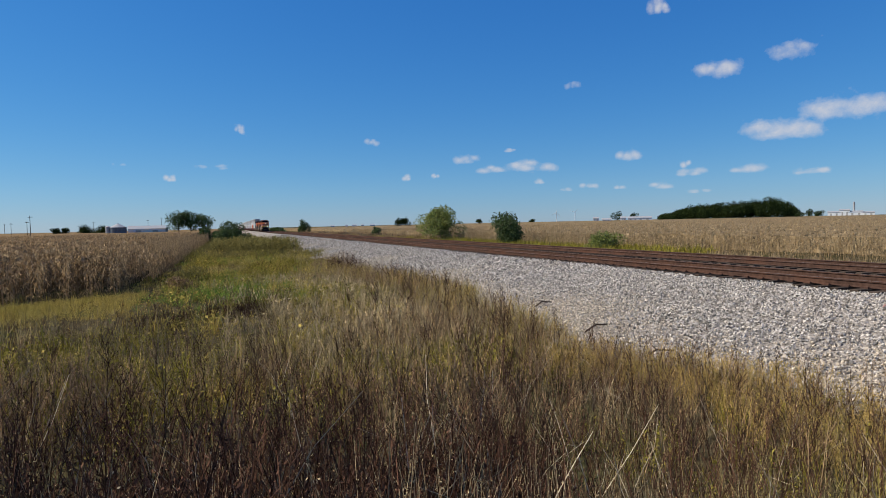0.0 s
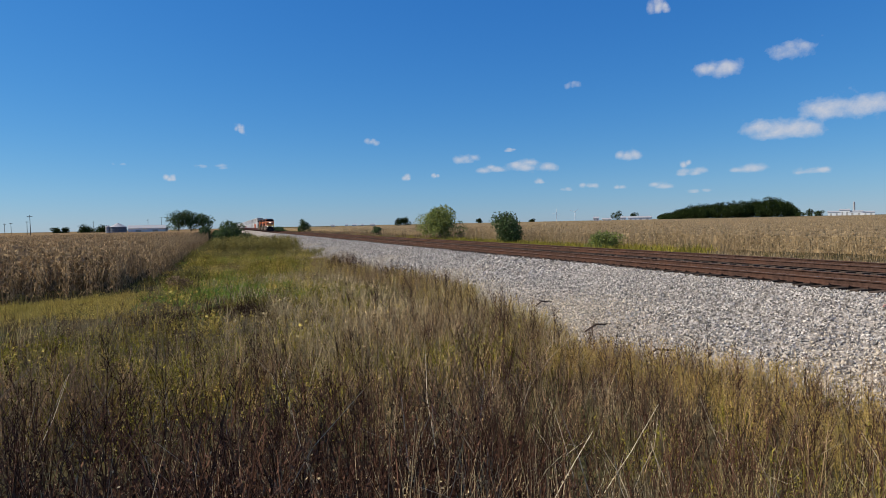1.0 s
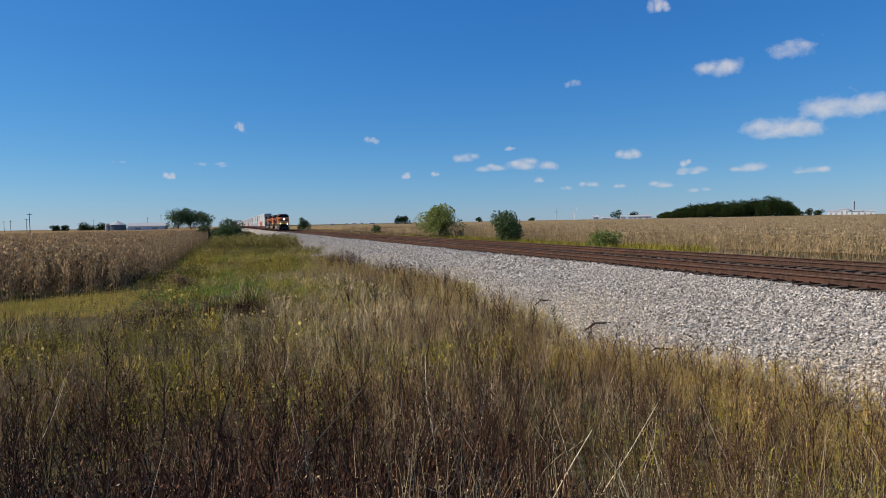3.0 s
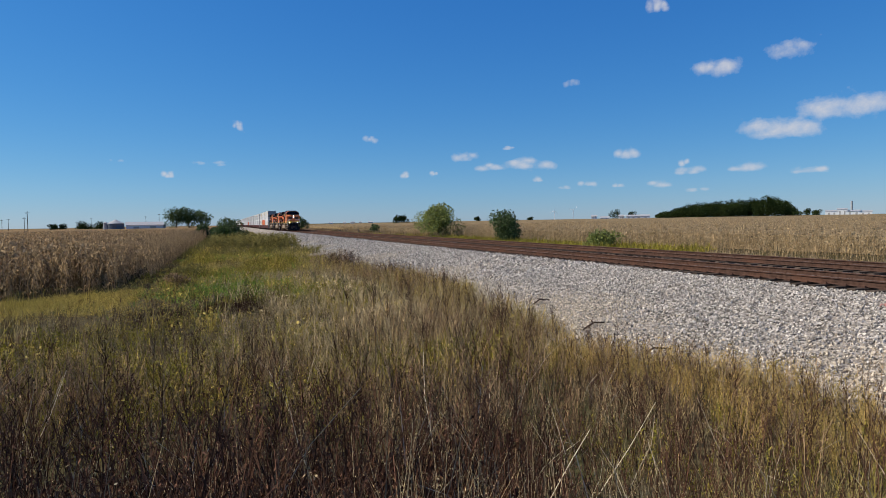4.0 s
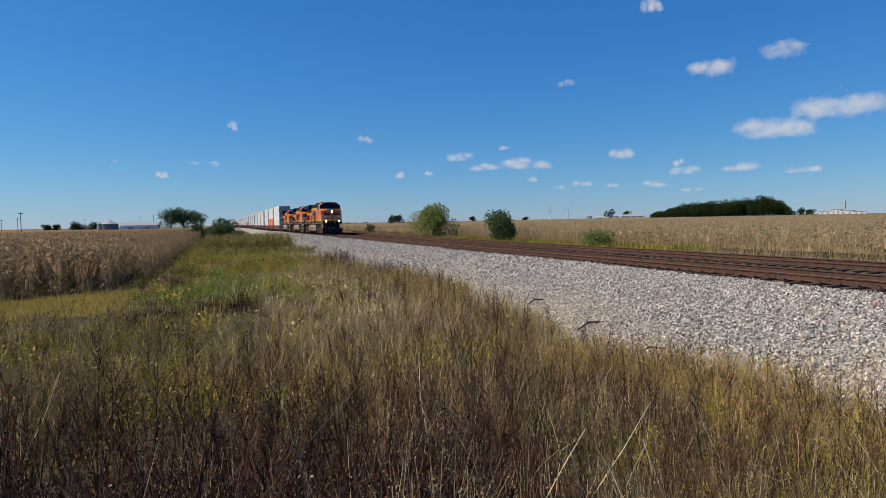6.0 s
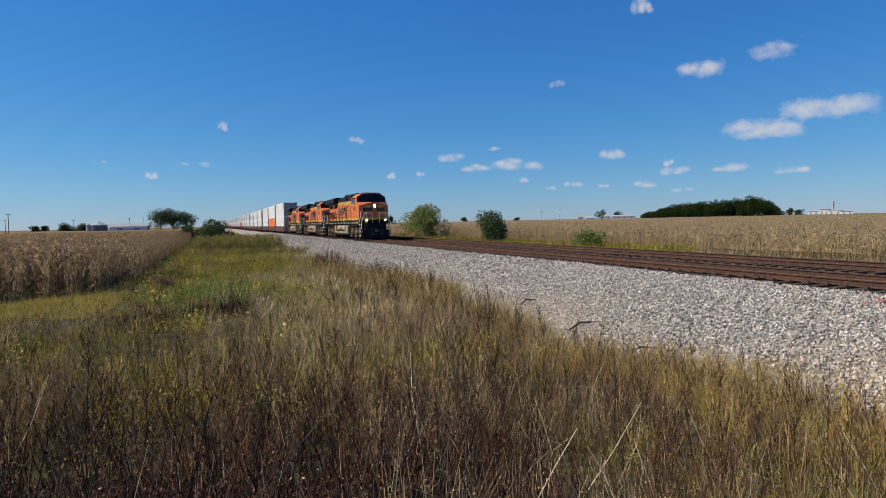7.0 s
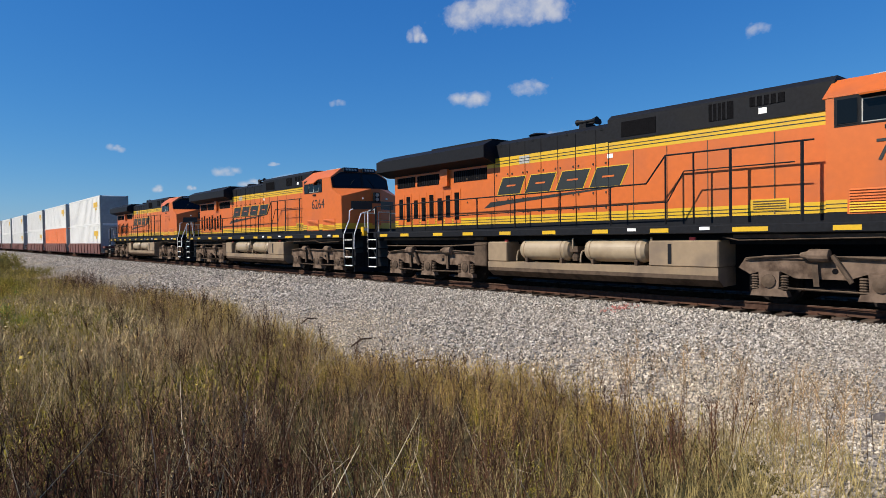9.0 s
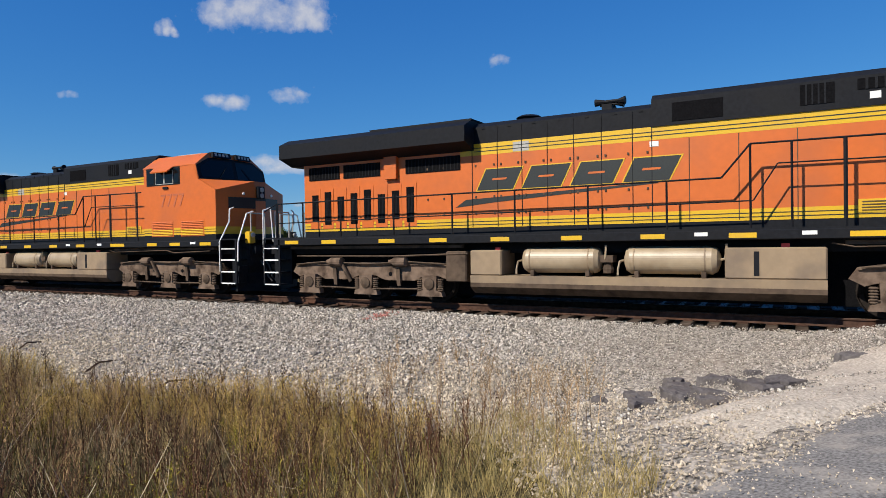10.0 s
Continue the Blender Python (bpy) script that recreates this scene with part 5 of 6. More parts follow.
xy = strip(rng, 480, 10, 19, lambda y: 1.2 + 0 * y, lambda y: toe(y) - 0.3)
plant("tan_weeds", dry, xy, rng.uniform(0.5, 0.95, len(xy)), 0.14, M_TAN, "bleached tan dead weeds above the ditch", "weeds", rng)
# golden weeds at the foot of the ballast
xy = strip(rng, 1000, 4.2, 11, lambda y: toe(y) - 2.2, lambda y: toe(y) + 0.05)
plant("golden_weeds", gold, xy, rng.uniform(0.5, 0.82, len(xy)), 0.10, M_GOLD, "golden brown weeds along the foot of the ballast", "weeds", rng)
xy = strip(rng, 620, 11, 42, lambda y: toe(y) - 2.4, lambda y: toe(y) - 0.1)
xy = xy[patches(xy, 2.2, 7) > 0.34]
plant("verge_weeds", dry, xy, rng.uniform(0.6, 1.0, len(xy)), 0.12, M_WEED, "brown dead weeds fringing the ballast", "weeds", rng)
xy = strip(rng, 300, 22, 44, lambda y: toe(y) - 1.3, lambda y: toe(y) + 0.2)
plant("dark_verge_weeds", dry, xy, rng.uniform(0.6, 1.05, len(xy)), 0.12, M_DOCK, "dark dead weeds against the ballast", "weeds", rng)
xy = strip(rng, 1500, 12, 36, lambda y: toe(y) - 1.2, lambda y: toe(y) + 0.5)
plant("verge_straw", long_blades, xy, rng.uniform(0.5, 0.95, len(xy)), 0.12, M_STRAW, "tufts of pale dry grass against the ballast", "grass", rng)
xy = strip(rng, 700, 11, 34, lambda y: toe(y) - 1.7, lambda y: toe(y) + 0.3)
xy = xy[patches(xy, 1.5, 23) > 0.28]
plant("golden_verge_weeds", gold, xy, rng.uniform(0.45, 0.85, len(xy)), 0.12, M_GOLD, "golden dry weeds fringing the ballast farther on", "weeds", rng)
# the grassy strip between corn and ballast
strip_left = lambda y: np.where(y < CORN_Y, -3.0 - 0.62 * y, CORN_X - 0.2)
xy = strip(rng, 6500, 9, 60, strip_left, edge, 1.25)
xy = xy[patches(xy, 2.4, 2) > 0.52]
plant("green_grass", blades[:4] + clumps, xy, rng.uniform(0.7, 1.4, len(xy)) * relief(xy, 0.9, 3), 0.15, M_GRASS, "green and yellowing rough grass in the ditch", "grass", rng)
xy = strip(rng, 5000, 9, 70, strip_left, edge, 1.2)
xy = xy[patches(xy, 2.9, 9) > 0.2]
plant("pale_grass", blades + clumps * 2, xy, rng.uniform(0.7, 1.3, len(xy)) * relief(xy, 0.8, 8), 0.18, M_STRAWGREEN, "pale seeding grass in patches", "grass", rng)
xy = np.concatenate([strip(rng, 1300, 12, 62, strip_left, edge, 1.2), np.stack([rng.normal(0.6, 0.9, 300), rng.normal(19.8, 0.5, 300)], -1), np.stack([rng.normal(-1.7, 0.45, 170), rng.normal(18.6, 0.9, 170)], -1), np.stack([rng.normal(-2.1, 0.4, 170), rng.normal(33, 2.5, 170)], -1)])
xy = xy[(patches(xy, 2.0, 21) > 0.68) | (np.arange(len(xy)) >= 1300)]
plant("dark_docks", dry[:5] + clumps * 2, xy, rng.uniform(0.5, 1.0, len(xy)), 0.16, M_DOCK, "dark clumps of dead dock in the ditch grass", "weeds", rng)
xy = np.concatenate([strip(rng, 1800, 17, 60, -3.4, lambda y: toe(y) - 3.0, 1.2), np.stack([rng.normal(0.1, 1.3, 700), rng.normal(29, 4.5, 700)], -1)])
xy = xy[(patches(xy, 2.6, 17) > 0.68) | (np.arange(len(xy)) >= 1800)]
plant("fresh_grass", blades + clumps, xy, rng.uniform(0.5, 1.1, len(xy)), 0.16, M_LIME, "bright green fresh grass in the damp ditch", "grass", rng)
xy = strip(rng, 3000, 11, 70, strip_left, edge, 1.2)
xy = xy[patches(xy, 3.1, 5) > 0.54]
plant("brown_weed_patches", dry[:6] + clumps * 2, xy, rng.uniform(0.4, 0.8, len(xy)) * relief(xy, 0.9, 15), 0.16, M_WEED, "patches of low brown weeds in the grass", "weeds", rng)
far_grass = [grass_template(rng, 0.7, 10, 0.035, 0.40) for _ in range(8)]
xy = strip(rng, 2600, 55, 260, CORN_X, lambda y: toe(y) + 0.8, 1.4)
plant("distant_verge_grass", far_grass, xy, rng.uniform(0.5, 1.0, len(xy)), 0.2, M_REED, "rough grass of the verge running into the distance", "grass", rng)
xy = strip(rng, 500, 66, 92, -1.5, 7.6)
plant("reeds", [leafy_template(rng, 1.5, 30, 0.22) for _ in range(6)], xy, rng.uniform(0.7, 1.1, len(xy)), 0.08, M_REED, "grey-green reeds standing in the ditch", "reeds", rng)
xy = strip(rng, 3600, 10, 60, strip_left, edge, 1.2)
xy = xy[patches(xy, 1.9, 13) > 0.55]
plant("straw_patches", blades + clumps, xy, rng.uniform(0.7, 1.3, len(xy)) * relief(xy, 0.7, 12), 0.2, M_STRAW, "patches of bleached straw grass in the ditch", "grass", rng)
xy = np.stack([rng.normal(3.4, 1.5, 1700), rng.uniform(13, 32, 1700)], -1)
plant("tan_grass_patch", clumps + blades, xy, rng.uniform(0.7, 1.3, len(xy)) * relief(xy, 0.7, 19), 0.2, M_TAN, "pale tan seeding grass on the ditch slope", "grass", rng)
xy = np.stack([rng.uniform(-9, -3.0, 1700), 0.6 - 7.0 * rng.random(1700) ** 1.5], -1)
xy[:, 1] += 24.6 + 0.8 * np.clip(xy[:, 0] + 7.0, -3, 4)
plant("yellow_grass", long_blades + blades + clumps * 2, xy, rng.uniform(0.4, 0.75, len(xy)), 0.16, M_YGRASS, "yellow grass along the front of the corn", "grass", rng)
xy = strip(rng, 1500, 9.5, 20.5, strip_left, 2.4)
xy = xy[patches(xy, 1.5, 41) > 0.36]
plant("low_brown_weeds", dry + clumps, xy, rng.uniform(0.4, 0.75, len(xy)), 0.18, M_WEED_RED, "low dark brown weeds thinning into the ditch grass", "weeds", rng)
# beyond the tracks
xy = strip(rng, 2600, 36, 140, 24.6, 32.6, 1.2)
plant("far_verge_grass", far_grass, xy, rng.uniform(0.6, 1.25, len(xy)), 0.2, M_GRASS, "olive-green grass verge beyond the tracks", "grass", rng)
xy = strip(rng, 900, -5, 45, 28.0, 33.5)
plant("far_verge_straw", far_grass, xy, rng.uniform(0.35, 0.7, len(xy)), 0.15, M_CORN_PALE, "dry straw at the edge of the far corn", "grass", rng)
xy = strip(rng, 1100, 85, 240, 25.0, 33.0)
plant("far_verge_weeds", far_grass, xy, rng.uniform(0.8, 1.9, len(xy)), 0.12, M_WEED, "brown weeds on the verge beyond the tracks", "weeds", rng)


# corn
def corn_rows(rng, x0, x1, y0, y1, row, gap):
    xs_ = np.arange(x0, x1, row)
    ys_ = np.arange(y0, y1, gap)
    X, Y = np.meshgrid(xs_, ys_)
    xy = np.stack([X.ravel(), Y.ravel()], -1)
    return xy + rng.normal(0, 0.05, xy.shape)


def far_corn_template(rng, h=2.2):
    """A stalk of broken leaves for plants deep in a field."""
    out = []
    rod((0, 0, h * 0.3), (rng.normal(0, 0.06), rng.normal(0, 0.06), h), 0.013, out, 0.005)
    for k in range(6):
        flake((rng.normal(0, 0.05), rng.normal(0, 0.05), h * rng.uniform(0.35, 0.98)), rng.uniform(0.16, 0.32), out, rng)
    return join(out)


def corn_front(x):
    return 28.0 + 0.8 * np.clip(x + 4.17, -9, 1)


fine = [corn_template(rng, rng.uniform(2.1, 2.4), 10) for _ in range(14)]
coarse = [corn_template(rng, rng.uniform(2.1, 2.4), 5, False) for _ in range(12)]
broken = [far_corn_template(rng, rng.uniform(2.0, 2.35)) for _ in range(16)]
grid = corn_rows(rng, -15, -3.1, 20.0, 74.0, 0.76, 0.20)
past = grid[:, 1] - corn_front(grid[:, 0])
edge_x = np.interp(grid[:, 1], (24, 28, 38, 60), (-4.0, -4.0, -3.3, -3.1))
xy = grid[(past > 0) & (grid[:, 0] < edge_x) & ((past < 5.0) | (grid[:, 0] > edge_x - 2.4))]
plant("corn_plants", fine, xy, rng.uniform(0.64, 0.82, len(xy)), 0.05, M_CORN, "dry brown standing corn at the field's edge", "corn", rng)
depth = 27 + rng.random(13000) ** 1.7 * 190
back = np.stack([-4.5 - rng.random(13000) * (0.34 * depth), depth], -1)
back = back[back[:, 1] > corn_front(back[:, 0]) + 3.0]
plant("corn_plants_behind", broken, back, rng.uniform(0.78, 0.92, len(back)), 0.06, M_CORN, "dry brown corn filling the field behind", "corn", rng)
xy = corn_rows(rng, -5.6, -3.0, 74.0, 240.0, 0.76, 0.42)
plant("corn_edge_beyond", coarse, xy, rng.uniform(0.72, 0.88, len(xy)), 0.06, M_CORN, "dry brown corn edge running along the ditch", "corn", rng)
RC = 33.0
front = corn_rows(rng, RC, RC + 4.0, 2, 95, 0.76, 0.22)
plant("corn_across", coarse, front, rng.uniform(0.60, 0.78, len(front)), 0.08, M_CORN_PALE, "pale dry corn standing beyond the tracks", "corn", rng)
back = np.stack([RC + 3.5 + rng.random(17000) ** 1.8 * 130, -25 + rng.random(17000) ** 1.15 * 240], -1)
plant("corn_across_behind", broken, back, rng.uniform(0.66, 0.84, len(back)), 0.08, M_CORN_PALE, "pale dry corn filling the far field", "corn", rng)


def canopy(name, x0, x1, y0, y1, top, material, label, seed):
    """The closed body of a corn field, below the tops of its plants."""
    r = np.random.default_rng(seed)
    gx = x0 + (x1 - x0) * np.linspace(0, 1, 70) ** (2.2)
    gy = y0 + (y1 - y0) * np.linspace(0, 1, 120) ** (2.2)
    X, Y = np.meshgrid(gx, gy)
    Z = height(X, Y) + top + r.normal(0, 0.10, X.shape) * 0.5
    Z[0, :], Z[:, 0] = height(X[0, :], Y[0, :]), height(X[:, 0], Y[:, 0])
    n, m = len(gx), len(gy)
    i = (np.arange(m - 1)[:, None] * n + np.arange(n - 1)[None]).ravel()
    return tagged(arrays(name, np.stack([X, Y, Z], -1).reshape(-1, 3), np.stack([i, i + 1, i + n + 1, i + n], -1), material), label, "corn field", kind="stuff")


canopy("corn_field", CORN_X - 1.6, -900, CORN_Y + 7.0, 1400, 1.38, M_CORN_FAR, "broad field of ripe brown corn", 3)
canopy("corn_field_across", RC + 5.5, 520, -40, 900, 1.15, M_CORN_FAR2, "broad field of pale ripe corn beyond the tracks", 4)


# trees and bushes
def crown_mesh(rng, lobes, count, size, reach=1.25):
    """Leaves in the outer part of several lobes: (x, y, z, rx, ry, rz)."""
    w = np.array([l[3] * l[4] * l[5] for l in lobes]) ** 0.67
    pick = rng.choice(len(lobes), count, p=w / w.sum())
    L = np.array(lobes)[pick]
    d = rng.normal(size=(count, 3))
    d /= np.linalg.norm(d, axis=1)[:, None]
    d *= (rng.uniform(0.35, reach, count) ** 0.6 + 0.12 * np.sin(d[:, 0] * 7 + pick) * np.sin(d[:, 2] * 6))[:, None]
    c = L[:, :3] + d * L[:, 3:]
    a, b = rng.normal(size=(count, 3)), rng.normal(size=(count, 3))
    a = a / np.linalg.norm(a, axis=1)[:, None] * size * rng.uniform(0.6, 1.3, (count, 1))
    b = b / np.linalg.norm(b, axis=1)[:, None] * size * 0.6
    v = np.stack([c - a, c - b, c + a, c + b], 1).reshape(-1, 3)
    k = np.arange(count)[:, None] * 4
    return v, np.concatenate([k + (0, 1, 2), k + (0, 2, 3)])


def tree(name, label, x, y, lobes, trunk_h, trunk_r, leaves, size, material, seed, limbs=5):
    r = np.random.default_rng(seed)
    t = thing(name, label, "tree" if name == "tree" else "bush", at=(x, y, float(height(x, y)) - 0.05))
    m = Mesh().tube((0, 0, 0), (0, 0, trunk_h), trunk_r, 7, trunk_r * 0.6)
    for k in range(limbs):
        l = lobes[k % len(lobes)]
        m.tube((0, 0, trunk_h * 0.7), (l[0] * 0.8, l[1] * 0.8, l[2]), trunk_r * 0.45, 5, trunk_r * 0.12)
    part("trunk", m, M_BARK, t)
    v, f = crown_mesh(r, lobes, leaves, size)
    c = arrays("crown", v, f, material)
    c.parent = t
    return t


def lobes_for(r, n, w, h, z0, top=1.0):
    out = []
    for _ in range(n):
        a, q = r.uniform(0, 6.28), r.uniform(0, 0.55)
        z = r.uniform(0.12 if z0 < 1 else 0.25, 0.8)
        k = r.uniform(0.28, 0.45) * (1.15 - 0.4 * z)
        out.append((math.cos(a) * q * w, math.sin(a) * q * w, z0 + z * h, k * w, k * w, k * h * 0.8))
    return out


def bearing(deg, dist):
    return dist * math.sin(radians(deg)), dist * math.cos(radians(deg))


r = np.random.default_rng(21)
tree("bush", "rounded green bush beside the far track", 30.5, 91, lobes_for(r, 16, 5.0, 5.2, 0.0), 1.4, 0.12, 9000, 0.15, M_LEAFL, 1)
tree("bush", "dark green conical bush beside the far track", 30.3, 66, lobes_for(r, 12, 3.1, 3.7, 0.0), 1.2, 0.10, 6000, 0.12, M_LEAF, 2)
tree("bush", "low spreading shrub on the far verge", 29.6, 46, lobes_for(r, 9, 2.4, 1.9, 0.0), 0.5, 0.05, 2200, 0.11, M_LEAFL, 3)
tree("bush", "upright dark bush far along the line", 28, 250, lobes_for(r, 7, 3.6, 5.6, 0.2), 1.0, 0.1, 1500, 0.3, M_LEAF, 4)
tree("bush", "small ragged bush on the far verge", 30, 130, lobes_for(r, 6, 1.6, 2.4, 0.0), 0.6, 0.06, 900, 0.16, M_LEAF, 5)
tree("bush", "dark bush standing in the ditch", 0.6, 118, lobes_for(r, 12, 4.3, 3.7, 0.0), 0.8, 0.1, 6000, 0.15, M_LEAF, 6)
tree("bush", "scrubby bush along the corn's edge", -3.0, 135, lobes_for(r, 6, 3.2, 3.0, 0.0), 0.8, 0.1, 2000, 0.2, M_LEAF, 7)
tree("bush", "low tangled brown-green mound of vines in the grass", -1.9, 33, lobes_for(r, 6, 1.3, 0.9, 0.0), 0.3, 0.03, 2200, 0.05, M_REED, 8)
tree("bush", "low dark tangled shrub in the grass", -1.7, 28.5, lobes_for(r, 5, 1.0, 0.7, 0.0), 0.3, 0.03, 1700, 0.045, M_WEED, 9)
tree("bush", "low brown-green scrub far along the line", 25, 330, lobes_for(r, 8, 9, 3.0, 0.0), 0.6, 0.1, 1500, 0.4, M_LEAF, 10)
for k, (deg, w, h) in enumerate(((-3.7, 8.5, 12.5), (-2.75, 8.5, 13.5), (-1.85, 9.0, 11.5))):
    x, y = bearing(deg, 400)
    tree("tree", "broad old shade tree with an open trunk at a farmyard", x, y, lobes_for(r, 12, w * 1.0, h * 0.86, h * 0.20), h * 0.5, 0.4, 2600, 0.42, M_LEAF, 30 + k)
for k, (deg, dist, w, h) in enumerate(((-10.6, 520, 8, 7), (-10.0, 520, 9, 8), (-9.3, 520, 8, 6), (-12.4, 560, 6, 5), (-11.9, 560, 5, 5), (14.8, 600, 5, 9), (15.1, 600, 4, 8), (15.5, 600, 6, 9), (22.1, 700, 5, 6), (23.7, 750, 7, 5), (26.8, 800, 6, 5), (34.1, 620, 8, 10), (35.4, 620, 7, 8), (48.7, 700, 5, 8), (49.3, 700, 8, 6), (57.6, 800, 18, 7), (59.6, 800, 12, 6), (61.5, 800, 12, 4))):
    x, y = bearing(deg, dist)
    tree("tree", "dark distant farm tree on the horizon", x, y, lobes_for(r, 7, w, h, 0.4), h * 0.3, 0.3, 1100, 0.45, M_WOOD, 50 + k, 3)


def wood(name, label, degs, tops, dist, leaves, seed):
    """Many rounded crowns side by side; tops: their heights along the bearings degs."""
    q = np.random.default_rng(seed)
    lobes = []
    n = int((degs[-1] - degs[0]) * 10)
    for k in range(n):
        deg = degs[0] + (degs[-1] - degs[0]) * (k + q.random()) / n
        d = dist + q.uniform(0, 40)
        x, y = bearing(deg, d)
        hh = float(np.interp(deg, degs, tops)) * q.uniform(0.74, 1.04)
        w = q.uniform(3.6, 5.6)
        lobes.append((x, y, float(height(x, y)) + hh * 0.52, w, w, hh * 0.5))
    v, f = crown_mesh(q, lobes, n * leaves, 0.62, 0.9)
    return tagged(arrays(name, v, f, M_WOOD), label, "woodland", kind="stuff")


wood("woodland", "dense dark green wood standing in the fields", (37.6, 38.4, 40.3, 42.9, 44.2, 46.0, 47.2, 48.0), (5.5, 7.5, 14.0, 15.0, 15.5, 18.5, 14.0, 6.0), 560, 420, 5)
wood("woodland", "dark line of trees at the far field's edge", (62.8, 66.0, 70.0, 72.0), (8.0, 12.0, 12.5, 10.0), 480, 200, 6)


# farm buildings on the horizon
def barn(label, deg, dist, w, d, h, roof, material=None):
    x, y = bearing(deg, dist)
    b = thing("farm_building", label, "building", at=(x, y, float(height(x, y)) - 0.1))
    b.rotation_euler = (0, 0, radians(-deg))
    part("wall", Mesh().box(-w / 2, w / 2, -d / 2, d / 2, 0, h), material or M_WHITE, b)
    part("roof", Mesh().prism([(-d / 2 - 0.4, h), (0, h + roof), (d / 2 + 0.4, h), (0, h + 0.02)], "x", -w / 2 - 0.3, w / 2 + 0.3), M_GREYROOF if material else M_METAL_SHED, b)
    for k in range(2):
        part("door", Mesh().box(-w * 0.3 + k * w * 0.45, -w * 0.3 + k * w * 0.45 + w * 0.15, -d / 2 - 0.06, -d / 2, 0, h * 0.75), M_GREYP, b)
    return b


def bin_(label, deg, dist, radius, h, material):
    x, y = bearing(deg, dist)
    b = thing("grain_bin", label, "grain bin", at=(x, y, float(height(x, y)) - 0.1))
    part("wall", Mesh().lathe((0, 0, 0), "z", [(k * h / 8, radius + 0.05 * (k % 2)) for k in range(9)], 20), material, b)
    part("roof", Mesh().lathe((0, 0, h), "z", [(0, radius + 0.15), (radius * 0.45, 0.5), (radius * 0.5, 0.4)], 20), M_METAL_SHED, b)
    return b


barn("long white farm shed with a low metal roof", -6.1, 420, 20, 12, 3.6, 1.8)
barn("grey metal farm shed beside the white one", -5.2, 425, 10, 12, 3.4, 1.4, M_GREYP)
bin_("dark round grain bin with a conical metal roof", -8.2, 400, 4.4, 4.6, M_BIN)
bin_("narrow pale grain bin beside a dark one", -8.9, 400, 1.3, 4.8, M_METAL_SHED)
for deg, w, h in ((32.3, 5, 3.6), (33.2, 8, 2.2), (34.6, 5, 3.4), (35.4, 9, 3.2), (36.3, 13, 3.2)):
    barn("white farm shed among distant trees", deg, 600, w, 8, h, 1.4)
for deg, w, h in ((50.3, 12, 5), (51.0, 10, 7), (51.7, 14, 5), (52.5, 12, 4)):
    barn("white grain elevator building on the horizon", deg, 850, w, 10, h, 1.5)
bin_("tall pale grain elevator leg on the horizon", 51.6, 850, 1.0, 16, M_METAL_SHED)
for deg, w in ((9.0, 7), (10.2, 5), (10.9, 8), (11.6, 5), (12.5, 9)):
    barn("small white house far down the road", deg, 1150, w, 8, 2.6, 1.6)


def pole(deg, dist, h, arm):
    x, y = bearing(deg, dist)
    p = thing("utility_pole", "wooden utility pole with a crossarm on the horizon", "utility pole", "line of utility poles", at=(x, y, float(height(x, y)) - 0.2))
    part("shaft", Mesh().tube((0, 0, 0), (0, 0, h), 0.15, 7, 0.10), M_BARK, p)
    part("crossarm", Mesh().box(-arm / 2, arm / 2, -0.08, 0.08, h - 0.7, h - 0.5), M_BARK, p)


for deg, dist, h in ((-14.1, 300, 9.5), (-14.3, 420, 9), (-15.3, 480, 9), (-15.7, 520, 9), (-5.0, 520, 12), (-6.0, 560, 11), (-3.9, 600, 10), (-9.9, 560, 10), (0.1, 700, 12)):
    pole(deg, dist, h, 1.8)


def turbine(deg, dist, h, turn):
    x, y = bearing(deg, dist)
    t = thing("wind_turbine", "white wind turbine far beyond the fields", "wind turbine", "wind turbines", at=(x, y, float(height(x, y))))
    t.rotation_euler = (0, 0, radians(-deg))
    part("tower", Mesh().tube((0, 0, 0), (0, 0, h), 1.8, 8, 1.0), M_WHITE, t)
    for k in range(3):
        a = radians(turn + 120 * k)
        part("blade", Mesh().tube((0, -1.5, h), (math.sin(a) * h * 0.55, -1.5, h + math.cos(a) * h * 0.55), 1.0, 5, 0.3), M_WHITE, t)


for deg, dist, h, turn in ((28.9, 3600, 48, 10), (30.5, 3300, 46, 50), (46.0, 3800, 45, 30)):
    turbine(deg, dist, h, turn)

# mud and broken stone beside the road
r = np.random.default_rng(31)
